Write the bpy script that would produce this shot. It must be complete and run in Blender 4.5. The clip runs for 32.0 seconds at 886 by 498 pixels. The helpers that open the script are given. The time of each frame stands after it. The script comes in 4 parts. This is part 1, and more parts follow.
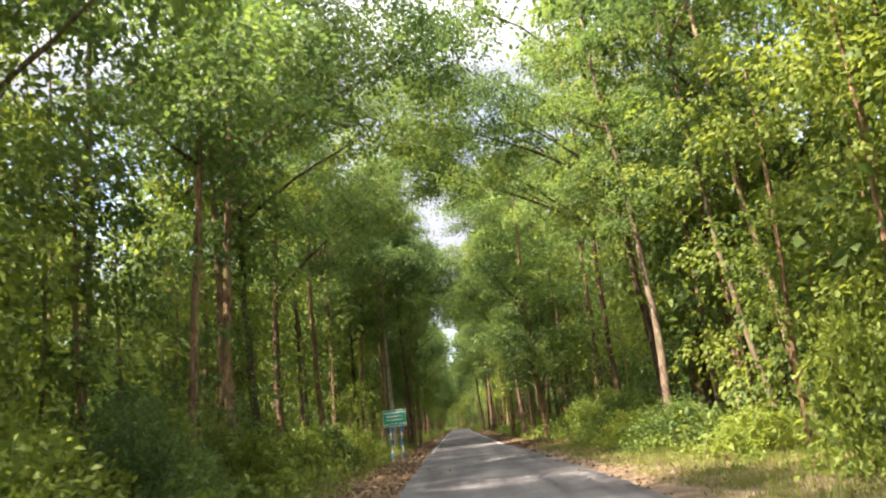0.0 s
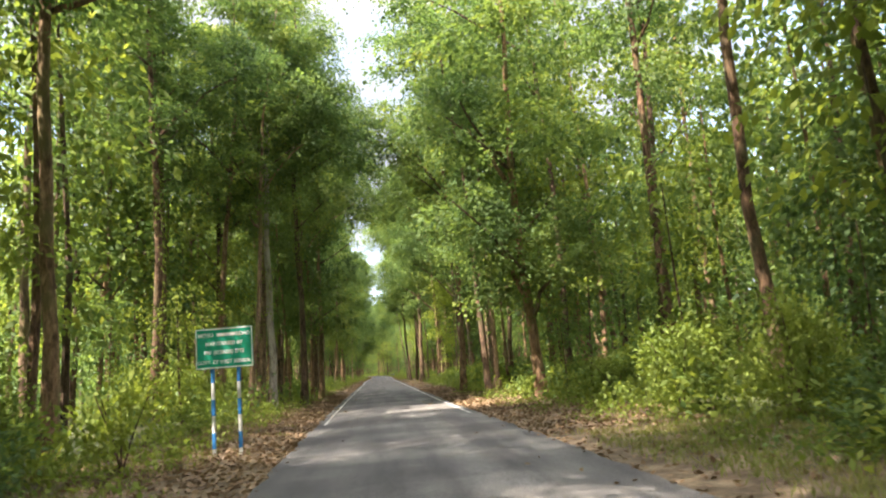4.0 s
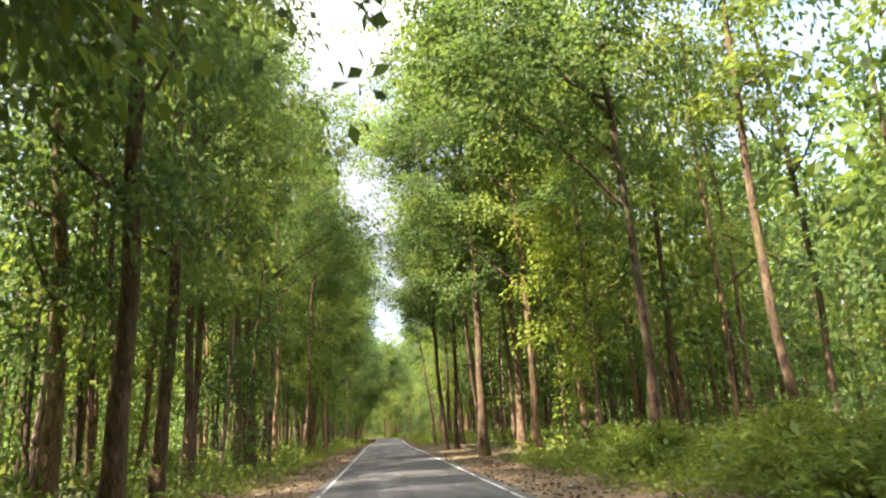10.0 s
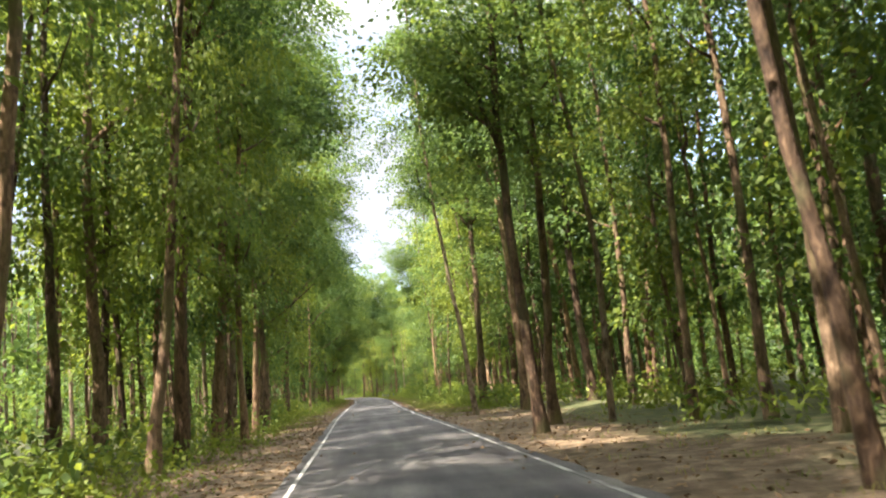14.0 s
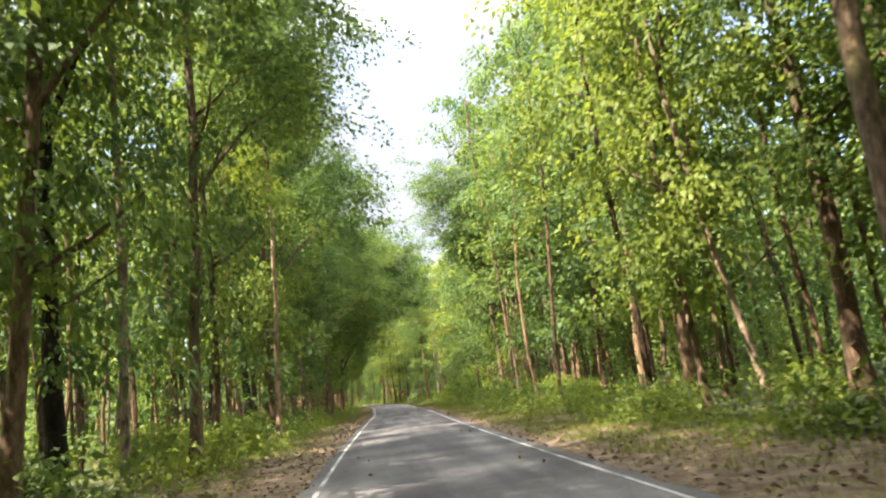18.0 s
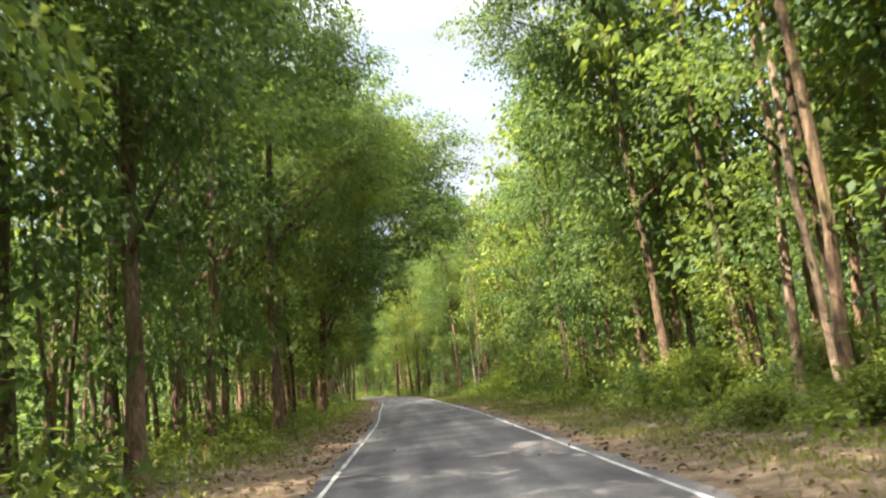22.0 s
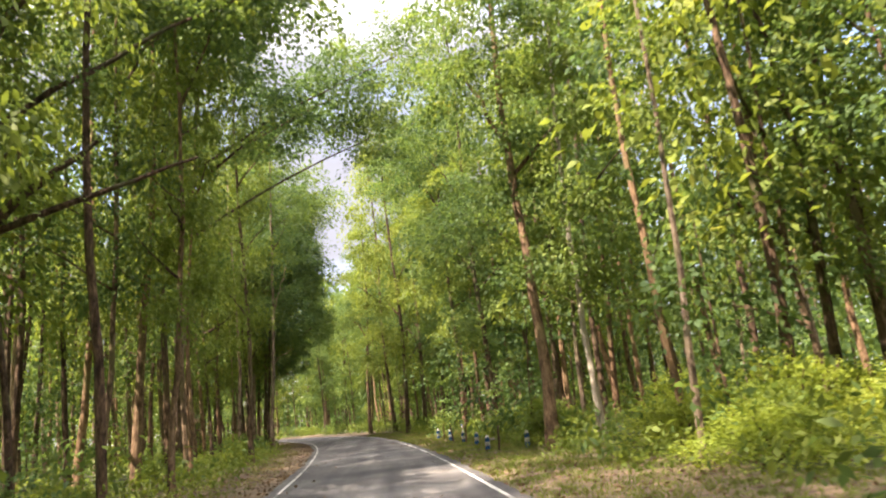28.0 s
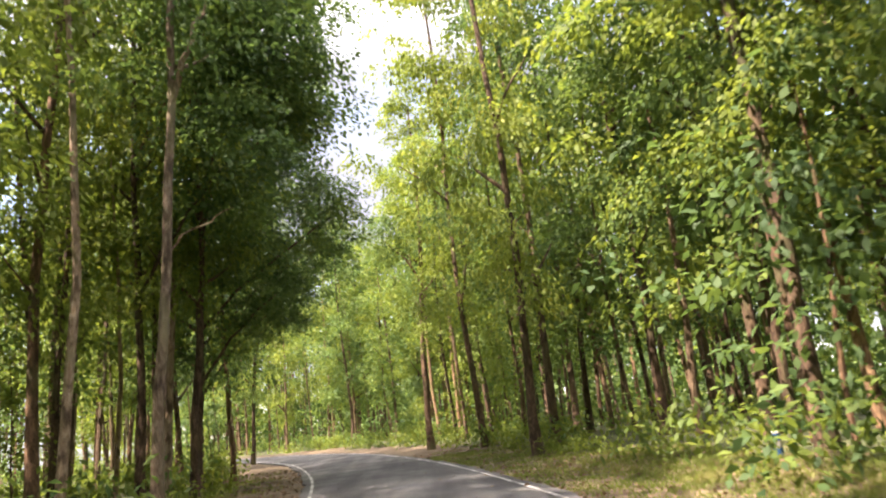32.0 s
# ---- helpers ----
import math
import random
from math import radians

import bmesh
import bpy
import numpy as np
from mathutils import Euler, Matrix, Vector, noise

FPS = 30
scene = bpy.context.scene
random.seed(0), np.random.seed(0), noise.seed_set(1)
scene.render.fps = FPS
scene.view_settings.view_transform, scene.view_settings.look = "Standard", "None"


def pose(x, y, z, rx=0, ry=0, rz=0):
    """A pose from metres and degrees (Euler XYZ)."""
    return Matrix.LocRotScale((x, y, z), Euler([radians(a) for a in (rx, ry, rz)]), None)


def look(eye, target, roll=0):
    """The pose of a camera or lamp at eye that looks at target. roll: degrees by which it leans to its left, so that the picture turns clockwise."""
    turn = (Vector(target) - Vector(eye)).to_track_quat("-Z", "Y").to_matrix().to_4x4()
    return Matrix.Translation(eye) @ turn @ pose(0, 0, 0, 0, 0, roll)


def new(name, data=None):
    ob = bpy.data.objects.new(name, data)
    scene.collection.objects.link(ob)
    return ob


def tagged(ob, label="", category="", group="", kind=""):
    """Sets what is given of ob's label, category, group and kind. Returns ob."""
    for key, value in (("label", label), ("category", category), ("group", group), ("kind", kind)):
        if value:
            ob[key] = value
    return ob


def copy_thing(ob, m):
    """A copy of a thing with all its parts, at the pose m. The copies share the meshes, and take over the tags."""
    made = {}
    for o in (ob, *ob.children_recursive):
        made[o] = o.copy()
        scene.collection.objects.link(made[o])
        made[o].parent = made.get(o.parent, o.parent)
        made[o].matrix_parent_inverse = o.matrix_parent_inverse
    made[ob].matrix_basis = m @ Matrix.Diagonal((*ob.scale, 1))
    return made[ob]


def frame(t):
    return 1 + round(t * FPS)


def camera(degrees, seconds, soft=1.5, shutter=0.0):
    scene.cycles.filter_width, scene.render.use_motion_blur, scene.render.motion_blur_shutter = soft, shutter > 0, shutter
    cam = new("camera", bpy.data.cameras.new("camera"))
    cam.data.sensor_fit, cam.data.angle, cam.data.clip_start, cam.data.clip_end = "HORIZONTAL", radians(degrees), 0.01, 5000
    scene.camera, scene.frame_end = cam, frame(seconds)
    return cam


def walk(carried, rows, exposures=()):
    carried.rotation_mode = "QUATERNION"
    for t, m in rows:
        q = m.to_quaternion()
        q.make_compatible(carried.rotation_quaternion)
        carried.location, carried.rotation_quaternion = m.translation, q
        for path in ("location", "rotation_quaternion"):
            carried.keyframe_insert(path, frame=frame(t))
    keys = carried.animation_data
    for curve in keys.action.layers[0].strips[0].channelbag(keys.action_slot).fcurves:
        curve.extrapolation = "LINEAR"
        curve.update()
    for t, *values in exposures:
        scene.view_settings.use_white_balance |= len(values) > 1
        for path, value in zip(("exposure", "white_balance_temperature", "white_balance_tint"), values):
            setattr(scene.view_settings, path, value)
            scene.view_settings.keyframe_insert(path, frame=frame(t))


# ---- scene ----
cam = camera(63.30, 32.0, soft=2.1, shutter=0.2)
PATH = [
    (0.0, (-0.048, -0.021, 1.461), (-0.044, 9.691, 3.845), -6.81),
    (0.5, (-0.120, 2.322, 1.456), (0.263, 12.047, 3.753), -6.18),
    (1.0, (-0.219, 4.780, 1.450), (0.359, 14.580, 3.355), -5.33),
    (1.5, (-0.325, 7.403, 1.440), (0.375, 17.233, 3.136), -4.93),
    (2.0, (-0.365, 10.056, 1.445), (0.405, 19.889, 3.094), -4.86),
    (2.5, (-0.381, 12.843, 1.449), (0.491, 22.669, 3.093), -5.10),
    (4.5, (-0.250, 25.449, 1.419), (0.658, 35.284, 2.985), -4.29),
    (5.0, (-0.303, 28.709, 1.418), (0.428, 38.587, 2.793), -3.40),
    (5.5, (-0.305, 32.107, 1.418), (0.197, 42.012, 2.698), -1.20),
    (6.0, (-0.424, 35.571, 1.425), (-0.140, 45.506, 2.528), 0.45),
    (6.5, (-0.519, 39.080, 1.429), (-0.129, 48.996, 2.659), 0.74),
    (7.0, (-0.546, 42.594, 1.447), (-0.217, 52.396, 3.398), -1.17),
    (7.5, (-0.582, 46.284, 1.471), (-0.268, 56.049, 3.607), -0.82),
    (8.0, (-0.619, 49.924, 1.488), (-0.160, 59.696, 3.560), 0.39),
    (8.5, (-0.682, 53.617, 1.481), (-0.073, 63.394, 3.493), 0.14),
    (9.0, (-0.735, 57.514, 1.485), (0.067, 67.294, 3.413), -1.88),
    (9.5, (-0.738, 61.184, 1.454), (0.025, 70.909, 3.654), -3.12),
    (10.0, (-0.736, 64.791, 1.420), (0.122, 74.455, 3.842), -3.74),
    (10.5, (-0.795, 68.377, 1.414), (0.146, 77.977, 4.051), -4.10),
    (11.0, (-0.849, 72.062, 1.425), (0.058, 81.601, 4.285), -4.36),
    (11.5, (-0.960, 75.823, 1.441), (-0.044, 85.301, 4.496), -4.34),
    (12.0, (-1.009, 79.926, 1.459), (-0.083, 89.522, 4.114), -4.55),
    (12.5, (-1.030, 84.134, 1.488), (0.021, 93.878, 3.478), -4.41),
    (13.0, (-1.230, 88.313, 1.503), (-0.025, 98.090, 3.223), -4.84),
    (13.5, (-1.341, 92.316, 1.490), (-0.152, 102.083, 3.278), -5.06),
    (15.5, (-1.706, 108.003, 1.450), (-0.472, 117.748, 3.324), -5.47),
    (16.0, (-1.786, 112.070, 1.470), (-0.540, 121.812, 3.354), -5.55),
    (16.5, (-1.730, 115.931, 1.443), (-0.477, 125.669, 3.336), -4.94),
    (17.0, (-1.718, 119.975, 1.437), (-0.437, 129.708, 3.342), -5.13),
    (17.5, (-1.815, 123.961, 1.431), (-0.547, 133.691, 3.357), -5.45),
    (18.0, (-1.883, 128.036, 1.425), (-0.877, 137.801, 3.334), -6.78),
    (18.5, (-2.094, 132.087, 1.440), (-1.198, 141.872, 3.299), -8.19),
    (19.0, (-2.195, 135.944, 1.456), (-1.252, 145.720, 3.338), -8.42),
    (19.5, (-2.242, 139.757, 1.462), (-0.990, 149.462, 3.521), -8.59),
    (20.0, (-2.360, 143.553, 1.464), (-0.987, 153.173, 3.825), -8.09),
    (20.5, (-2.226, 147.471, 1.460), (-0.837, 157.090, 3.815), -7.18),
    (21.0, (-2.125, 151.422, 1.458), (-0.582, 161.083, 3.529), -5.97),
    (21.5, (-1.926, 155.158, 1.440), (-0.468, 164.736, 3.920), -5.09),
    (22.0, (-1.784, 158.912, 1.436), (-0.998, 168.716, 3.242), -6.08),
    (22.5, (-1.686, 162.768, 1.435), (-0.884, 172.619, 2.955), -6.28),
    (23.0, (-1.543, 166.630, 1.442), (-0.733, 176.431, 3.251), -6.14),
    (23.5, (-1.446, 170.548, 1.442), (-0.434, 180.281, 3.503), -6.00),
    (24.0, (-1.354, 174.457, 1.435), (-0.058, 184.122, 3.648), -6.23),
    (24.5, (-1.112, 178.584, 1.440), (0.216, 188.243, 3.663), -6.20),
    (25.0, (-1.008, 182.674, 1.444), (0.297, 192.341, 3.646), -6.44),
    (25.5, (-1.122, 186.774, 1.453), (0.109, 196.468, 3.575), -6.85),
    (27.5, (-0.833, 202.768, 1.495), (0.512, 212.420, 3.740), -6.06),
    (28.0, (-0.863, 206.875, 1.486), (0.187, 216.583, 3.643), -6.43),
    (28.5, (-1.044, 210.862, 1.437), (-0.301, 220.643, 3.384), -6.16),
    (29.0, (-1.257, 214.823, 1.428), (-0.951, 224.616, 3.429), -6.44),
    (29.5, (-1.595, 218.709, 1.445), (-1.245, 228.514, 3.379), -7.63),
    (30.0, (-1.697, 222.546, 1.437), (-0.915, 232.321, 3.398), -8.63),
    (30.5, (-1.868, 226.270, 1.451), (-1.039, 236.001, 3.599), -8.18),
    (31.0, (-2.036, 230.003, 1.435), (-1.346, 239.733, 3.636), -7.68),
    (31.5, (-2.241, 233.753, 1.447), (-1.600, 243.478, 3.684), -7.54),
    (32.0, (-2.561, 237.857, 1.461), (-1.954, 247.576, 3.737), -6.88),
]
walk(cam, [(t, look(eye, target, roll)) for t, eye, target, roll in PATH], [(0.0, 2.4, 6850, 20), (4.0, 2.62, 6750, 16), (6.0, 2.8, 6800, 17), (8.0, 2.8, 6850, 18), (9.5, 2.65, 6850, 17), (13.0, 2.55, 6700, 15), (16.0, 2.6, 6700, 15), (18.5, 2.42, 6700, 15), (20.0, 2.25, 6700, 15), (22.0, 2.38, 6700, 15), (24.0, 2.45, 6700, 16), (27.5, 2.18, 7100, 20), (29.5, 2.45, 6850, 23), (31.0, 2.4, 6900, 23), (32.0, 2.45, 6900, 23)])

# ---- light ----
SUN_TO = Vector((-0.72, -0.37, 1.22)).normalized()
world = bpy.data.worlds.new("sky")
scene.world = world
world.use_nodes = True
wn, wl = world.node_tree.nodes, world.node_tree.links
sky = wn.new("ShaderNodeTexSky")
sky.sky_type, sky.sun_disc = "NISHITA", False
sky.sun_elevation = math.asin(SUN_TO.z)
sky.sun_rotation = math.atan2(SUN_TO.x, SUN_TO.y)
coord = wn.new("ShaderNodeTexCoord")
stretch = wn.new("ShaderNodeMapping")
stretch.inputs["Scale"].default_value = (1.0, 1.0, 2.6)
cloud = wn.new("ShaderNodeTexNoise")
cloud.inputs["Scale"].default_value, cloud.inputs["Detail"].default_value = 2.2, 7.0
veil = wn.new("ShaderNodeValToRGB")
veil.color_ramp.elements[0].position, veil.color_ramp.elements[1].position = 0.30, 0.54
over = wn.new("ShaderNodeMixRGB")
# cloud brightness climbs steeply to the unseen zenith, added as fill for the shadows
height = wn.new("ShaderNodeSeparateXYZ")
rise = wn.new("ShaderNodeValToRGB")
rise.color_ramp.elements[0].position, rise.color_ramp.elements[0].color = 0.46, (1.15, 1.27, 1.46, 1)
rise.color_ramp.elements[1].position, rise.color_ramp.elements[1].color = 0.88, (13.0, 13.3, 13.8, 1)
wl.new(coord.outputs["Generated"], height.inputs["Vector"])
wl.new(height.outputs["Z"], rise.inputs["Fac"])
wl.new(rise.outputs["Color"], over.inputs["Color2"])
wl.new(coord.outputs["Generated"], stretch.inputs["Vector"])
wl.new(stretch.outputs["Vector"], cloud.inputs["Vector"])
wl.new(cloud.outputs["Fac"], veil.inputs["Fac"])
wl.new(veil.outputs["Color"], over.inputs["Fac"])
wl.new(sky.outputs["Color"], over.inputs["Color1"])
wl.new(over.outputs["Color"], wn["Background"].inputs["Color"])
wn["Background"].inputs["Strength"].default_value = 0.15
sun = new("sun", bpy.data.lights.new("sun", "SUN"))
sun.data.energy, sun.data.angle, sun.data.color = 5.0, radians(0.55), (1.0, 0.91, 0.76)
sun.matrix_world = look(SUN_TO * 200, (0, 0, 0))

# ---- materials ----


def shader(name, rough=0.8):
    m = bpy.data.materials.new(name)
    m.use_nodes = True
    b = m.node_tree.nodes["Principled BSDF"]
    b.inputs["Roughness"].default_value = rough
    b.inputs["Specular IOR Level"].default_value = 0.25
    return m, m.node_tree.nodes, m.node_tree.links, b


def ramp(nodes, stops):
    r = nodes.new("ShaderNodeValToRGB")
    while len(r.color_ramp.elements) < len(stops):
        r.color_ramp.elements.new(0.5)
    for e, (p, c) in zip(r.color_ramp.elements, stops):
        e.position, e.color = p, (*c, 1)
    return r


def grain(nodes, links, scale, detail=5, stretch_by=None, distort=0.0):
    n = nodes.new("ShaderNodeTexNoise")
    n.inputs["Scale"].default_value, n.inputs["Detail"].default_value, n.inputs["Distortion"].default_value = scale, detail, distort
    c = nodes.new("ShaderNodeTexCoord")
    if stretch_by:
        mp = nodes.new("ShaderNodeMapping")
        mp.inputs["Scale"].default_value = stretch_by
        links.new(c.outputs["Object"], mp.inputs["Vector"])
        links.new(mp.outputs["Vector"], n.inputs["Vector"])
    else:
        links.new(c.outputs["Object"], n.inputs["Vector"])
    return n


def relief(nodes, links, b, source, strength, distance):
    p = nodes.new("ShaderNodeBump")
    p.inputs["Strength"].default_value, p.inputs["Distance"].default_value = strength, distance
    links.new(source, p.inputs["Height"])
    links.new(p.outputs["Normal"], b.inputs["Normal"])


def blend(nodes, links, fac, a, b, kind="MIX"):
    m = nodes.new("ShaderNodeMixRGB")
    m.blend_type = kind
    for slot, v in (("Fac", fac), ("Color1", a), ("Color2", b)):
        if isinstance(v, (int, float)):
            m.inputs[slot].default_value = v
        elif isinstance(v, tuple):
            m.inputs[slot].default_value = (*v, 1)
        else:
            links.new(v, m.inputs[slot])
    return m.outputs["Color"]


def leaf_material(name, stops, glow=0.55, rough=0.6):
    m, n, l, b = shader(name, rough)
    geo, info = n.new("ShaderNodeNewGeometry"), n.new("ShaderNodeObjectInfo")
    mixed = n.new("ShaderNodeMath")
    mixed.operation = "MULTIPLY_ADD"
    l.new(info.outputs["Random"], mixed.inputs[0])
    mixed.inputs[1].default_value = 0.34
    half = n.new("ShaderNodeMath")
    half.operation = "MULTIPLY"
    half.inputs[1].default_value = 0.30
    l.new(geo.outputs["Random Per Island"], half.inputs[0])
    sprays = ramp(n, [(0.36, (0, 0, 0)), (0.64, (0.36, 0.36, 0.36))])
    l.new(grain(n, l, 0.55, 2).outputs["Fac"], sprays.inputs["Fac"])
    both = n.new("ShaderNodeMath")
    l.new(half.outputs[0], both.inputs[0])
    l.new(sprays.outputs["Color"], both.inputs[1])
    l.new(both.outputs[0], mixed.inputs[2])
    r = ramp(n, stops)
    l.new(mixed.outputs[0], r.inputs["Fac"])
    l.new(r.outputs["Color"], b.inputs["Base Color"])
    b.inputs["Specular IOR Level"].default_value = 0.22
    tr = n.new("ShaderNodeBsdfTranslucent")
    l.new(blend(n, l, 1.0, r.outputs["Color"], (1.22, 1.16, 0.72), "MULTIPLY"), tr.inputs["Color"])
    mx = n.new("ShaderNodeMixShader")
    mx.inputs["Fac"].default_value = glow
    l.new(b.outputs["BSDF"], mx.inputs[1])
    l.new(tr.outputs["BSDF"], mx.inputs[2])
    l.new(mx.outputs["Shader"], n["Material Output"].inputs["Surface"])
    return m


leaf_sal = leaf_material("sal_leaf", [(0.0, (0.043, 0.086, 0.036)), (0.45, (0.086, 0.146, 0.050)), (0.8, (0.148, 0.208, 0.046)), (1.0, (0.26, 0.28, 0.06))], 0.52)
leaf_light = leaf_material("light_green_leaf", [(0.0, (0.080, 0.132, 0.030)), (0.5, (0.148, 0.200, 0.040)), (0.85, (0.21, 0.262, 0.052)), (1.0, (0.33, 0.335, 0.07))], 0.5)
leaf_yellow = leaf_material("yellow_green_leaf", [(0.0, (0.14, 0.20, 0.035)), (0.5, (0.21, 0.275, 0.045)), (1.0, (0.31, 0.34, 0.06))], 0.5)
leaf_rust = leaf_material("withered_leaf", [(0.0, (0.20, 0.10, 0.03)), (0.5, (0.33, 0.17, 0.05)), (1.0, (0.42, 0.30, 0.08))], 0.4, 0.7)
leaf_litter = leaf_material("fallen_leaf", [(0.0, (0.058, 0.038, 0.022)), (0.35, (0.125, 0.082, 0.048)), (0.75, (0.225, 0.155, 0.092)), (1.0, (0.42, 0.335, 0.225))], 0.1, 0.75)
grass_leaf = leaf_material("verge_grass", [(0.0, (0.08, 0.13, 0.025)), (0.5, (0.14, 0.175, 0.04)), (0.8, (0.21, 0.20, 0.075)), (1.0, (0.32, 0.27, 0.13))], 0.35, 0.6)


def bark_material(name, dark, mid, pale, moss):
    m, n, l, b = shader(name, 0.9)
    furrow = grain(n, l, 5.0, 8, (2.4, 2.4, 0.7), 1.2)
    patch = grain(n, l, 1.5, 6, (1.0, 1.0, 0.45))
    base = ramp(n, [(0.26, dark), (0.50, mid), (0.76, pale)])
    l.new(furrow.outputs["Fac"], base.inputs["Fac"])
    info = n.new("ShaderNodeObjectInfo")
    tone = ramp(n, [(0.0, (0.62, 0.60, 0.58)), (0.5, (1.0, 1.0, 1.0)), (1.0, (1.35, 1.22, 1.08))])
    l.new(info.outputs["Random"], tone.inputs["Fac"])
    scab = ramp(n, [(0.36, (0.42, 0.40, 0.40)), (0.47, (0.95, 0.95, 0.95)), (0.62, (1.0, 1.0, 1.0)), (0.72, (1.35, 1.38, 1.36))])
    l.new(grain(n, l, 3.4, 5, (1.0, 1.0, 0.5), 0.8).outputs["Fac"], scab.inputs["Fac"])
    col = blend(n, l, 1.0, base.outputs["Color"], tone.outputs["Color"], "MULTIPLY")
    col = blend(n, l, 1.0, col, scab.outputs["Color"], "MULTIPLY")
    where = ramp(n, [(0.50, (0, 0, 0)), (0.62, (0.8, 0.8, 0.8))])
    l.new(patch.outputs["Fac"], where.inputs["Fac"])
    l.new(blend(n, l, where.outputs["Color"], col, moss), b.inputs["Base Color"])
    relief(n, l, b, furrow.outputs["Fac"], 0.9, 0.05)
    return m


bark = bark_material("sal_bark", (0.060, 0.041, 0.028), (0.150, 0.102, 0.064), (0.29, 0.205, 0.135), (0.11, 0.10, 0.04))
bark_pale = bark_material("pale_bark", (0.09, 0.065, 0.045), (0.215, 0.158, 0.11), (0.37, 0.31, 0.245), (0.17, 0.15, 0.09))
bark_dark = bark_material("dark_bark", (0.030, 0.020, 0.014), (0.090, 0.058, 0.038), (0.21, 0.14, 0.09), (0.07, 0.07, 0.032))
bark_white = bark_material("whitish_bark", (0.20, 0.175, 0.145), (0.36, 0.33, 0.285), (0.54, 0.51, 0.45), (0.24, 0.23, 0.17))
bark_black = bark_material("burnt_bark", (0.010, 0.008, 0.007), (0.022, 0.017, 0.014), (0.05, 0.037, 0.028), (0.03, 0.028, 0.016))

asphalt, n, l, b = shader("asphalt", 0.82)
fine, blot = grain(n, l, 55.0, 3), grain(n, l, 0.45, 6)
wheel = grain(n, l, 1.6, 4, (1.0, 0.06, 1.0))
tone = ramp(n, [(0.32, (0.038, 0.037, 0.040)), (0.5, (0.066, 0.065, 0.067)), (0.66, (0.118, 0.114, 0.111))])
l.new(blot.outputs["Fac"], tone.inputs["Fac"])
streak = ramp(n, [(0.36, (0.66, 0.65, 0.66)), (0.64, (1.34, 1.31, 1.27))])
l.new(wheel.outputs["Fac"], streak.inputs["Fac"])
chips = ramp(n, [(0.38, (0.62, 0.62, 0.62)), (0.62, (1.42, 1.42, 1.40))])
l.new(fine.outputs["Fac"], chips.inputs["Fac"])
l.new(blend(n, l, 1.0, blend(n, l, 1.0, tone.outputs["Color"], streak.outputs["Color"], "MULTIPLY"), chips.outputs["Color"], "MULTIPLY"), b.inputs["Base Color"])
relief(n, l, b, fine.outputs["Fac"], 0.5, 0.006)

new_tar, n, l, b = shader("patched_asphalt", 0.7)
fine = grain(n, l, 60.0, 3)
tone = ramp(n, [(0.3, (0.036, 0.036, 0.038)), (0.7, (0.075, 0.074, 0.073))])
l.new(fine.outputs["Fac"], tone.inputs["Fac"])
l.new(tone.outputs["Color"], b.inputs["Base Color"])
relief(n, l, b, fine.outputs["Fac"], 0.5, 0.006)

line_paint, n, l, b = shader("worn_line_paint", 0.7)
wear, fine = grain(n, l, 2.2, 8, (1.0, 0.35, 1.0), 0.4), grain(n, l, 40.0, 3)
tone = ramp(n, [(0.37, (0.11, 0.108, 0.105)), (0.46, (0.26, 0.255, 0.245)), (0.62, (0.46, 0.455, 0.43))])
l.new(wear.outputs["Fac"], tone.inputs["Fac"])
l.new(tone.outputs["Color"], b.inputs["Base Color"])
relief(n, l, b, fine.outputs["Fac"], 0.4, 0.004)

soil, n, l, b = shader("forest_floor", 0.95)
clod, blot, fine = grain(n, l, 2.4, 7), grain(n, l, 0.22, 5), grain(n, l, 18.0, 5)
bare = ramp(n, [(0.32, (0.054, 0.037, 0.022)), (0.5, (0.108, 0.078, 0.049)), (0.74, (0.205, 0.155, 0.102))])
l.new(clod.outputs["Fac"], bare.inputs["Fac"])
green = ramp(n, [(0.32, (0.030, 0.036, 0.016)), (0.52, (0.062, 0.074, 0.030)), (0.72, (0.115, 0.098, 0.054))])
l.new(clod.outputs["Fac"], green.inputs["Fac"])
near = n.new("ShaderNodeAttribute")
near.attribute_name = "verge"
mixin = n.new("ShaderNodeMath")
mixin.operation = "ADD"
l.new(near.outputs["Fac"], mixin.inputs[0])
spread = n.new("ShaderNodeMath")
spread.operation = "MULTIPLY_ADD"
spread.inputs[1].default_value, spread.inputs[2].default_value = 1.6, -0.8
l.new(blot.outputs["Fac"], spread.inputs[0])
l.new(spread.outputs[0], mixin.inputs[1])
cut = ramp(n, [(0.32, (0, 0, 0)), (0.62, (1, 1, 1))])
l.new(mixin.outputs[0], cut.inputs["Fac"])
speck = ramp(n, [(0.3, (0.7, 0.7, 0.7)), (0.7, (1.25, 1.25, 1.25))])
l.new(fine.outputs["Fac"], speck.inputs["Fac"])
l.new(blend(n, l, 1.0, blend(n, l, cut.outputs["Color"], green.outputs["Color"], bare.outputs["Color"]), speck.outputs["Color"], "MULTIPLY"), b.inputs["Base Color"])
relief(n, l, b, clod.outputs["Fac"], 0.8, 0.06)


def paint(name, colour, rough=0.5, spots=0.82):
    m, n, l, b = shader(name, rough)
    w = grain(n, l, 7.0, 5)
    t = ramp(n, [(0.3, tuple(c * spots for c in colour)), (0.65, colour)])
    l.new(w.outputs["Fac"], t.inputs["Fac"])
    l.new(t.outputs["Color"], b.inputs["Base Color"])
    return m


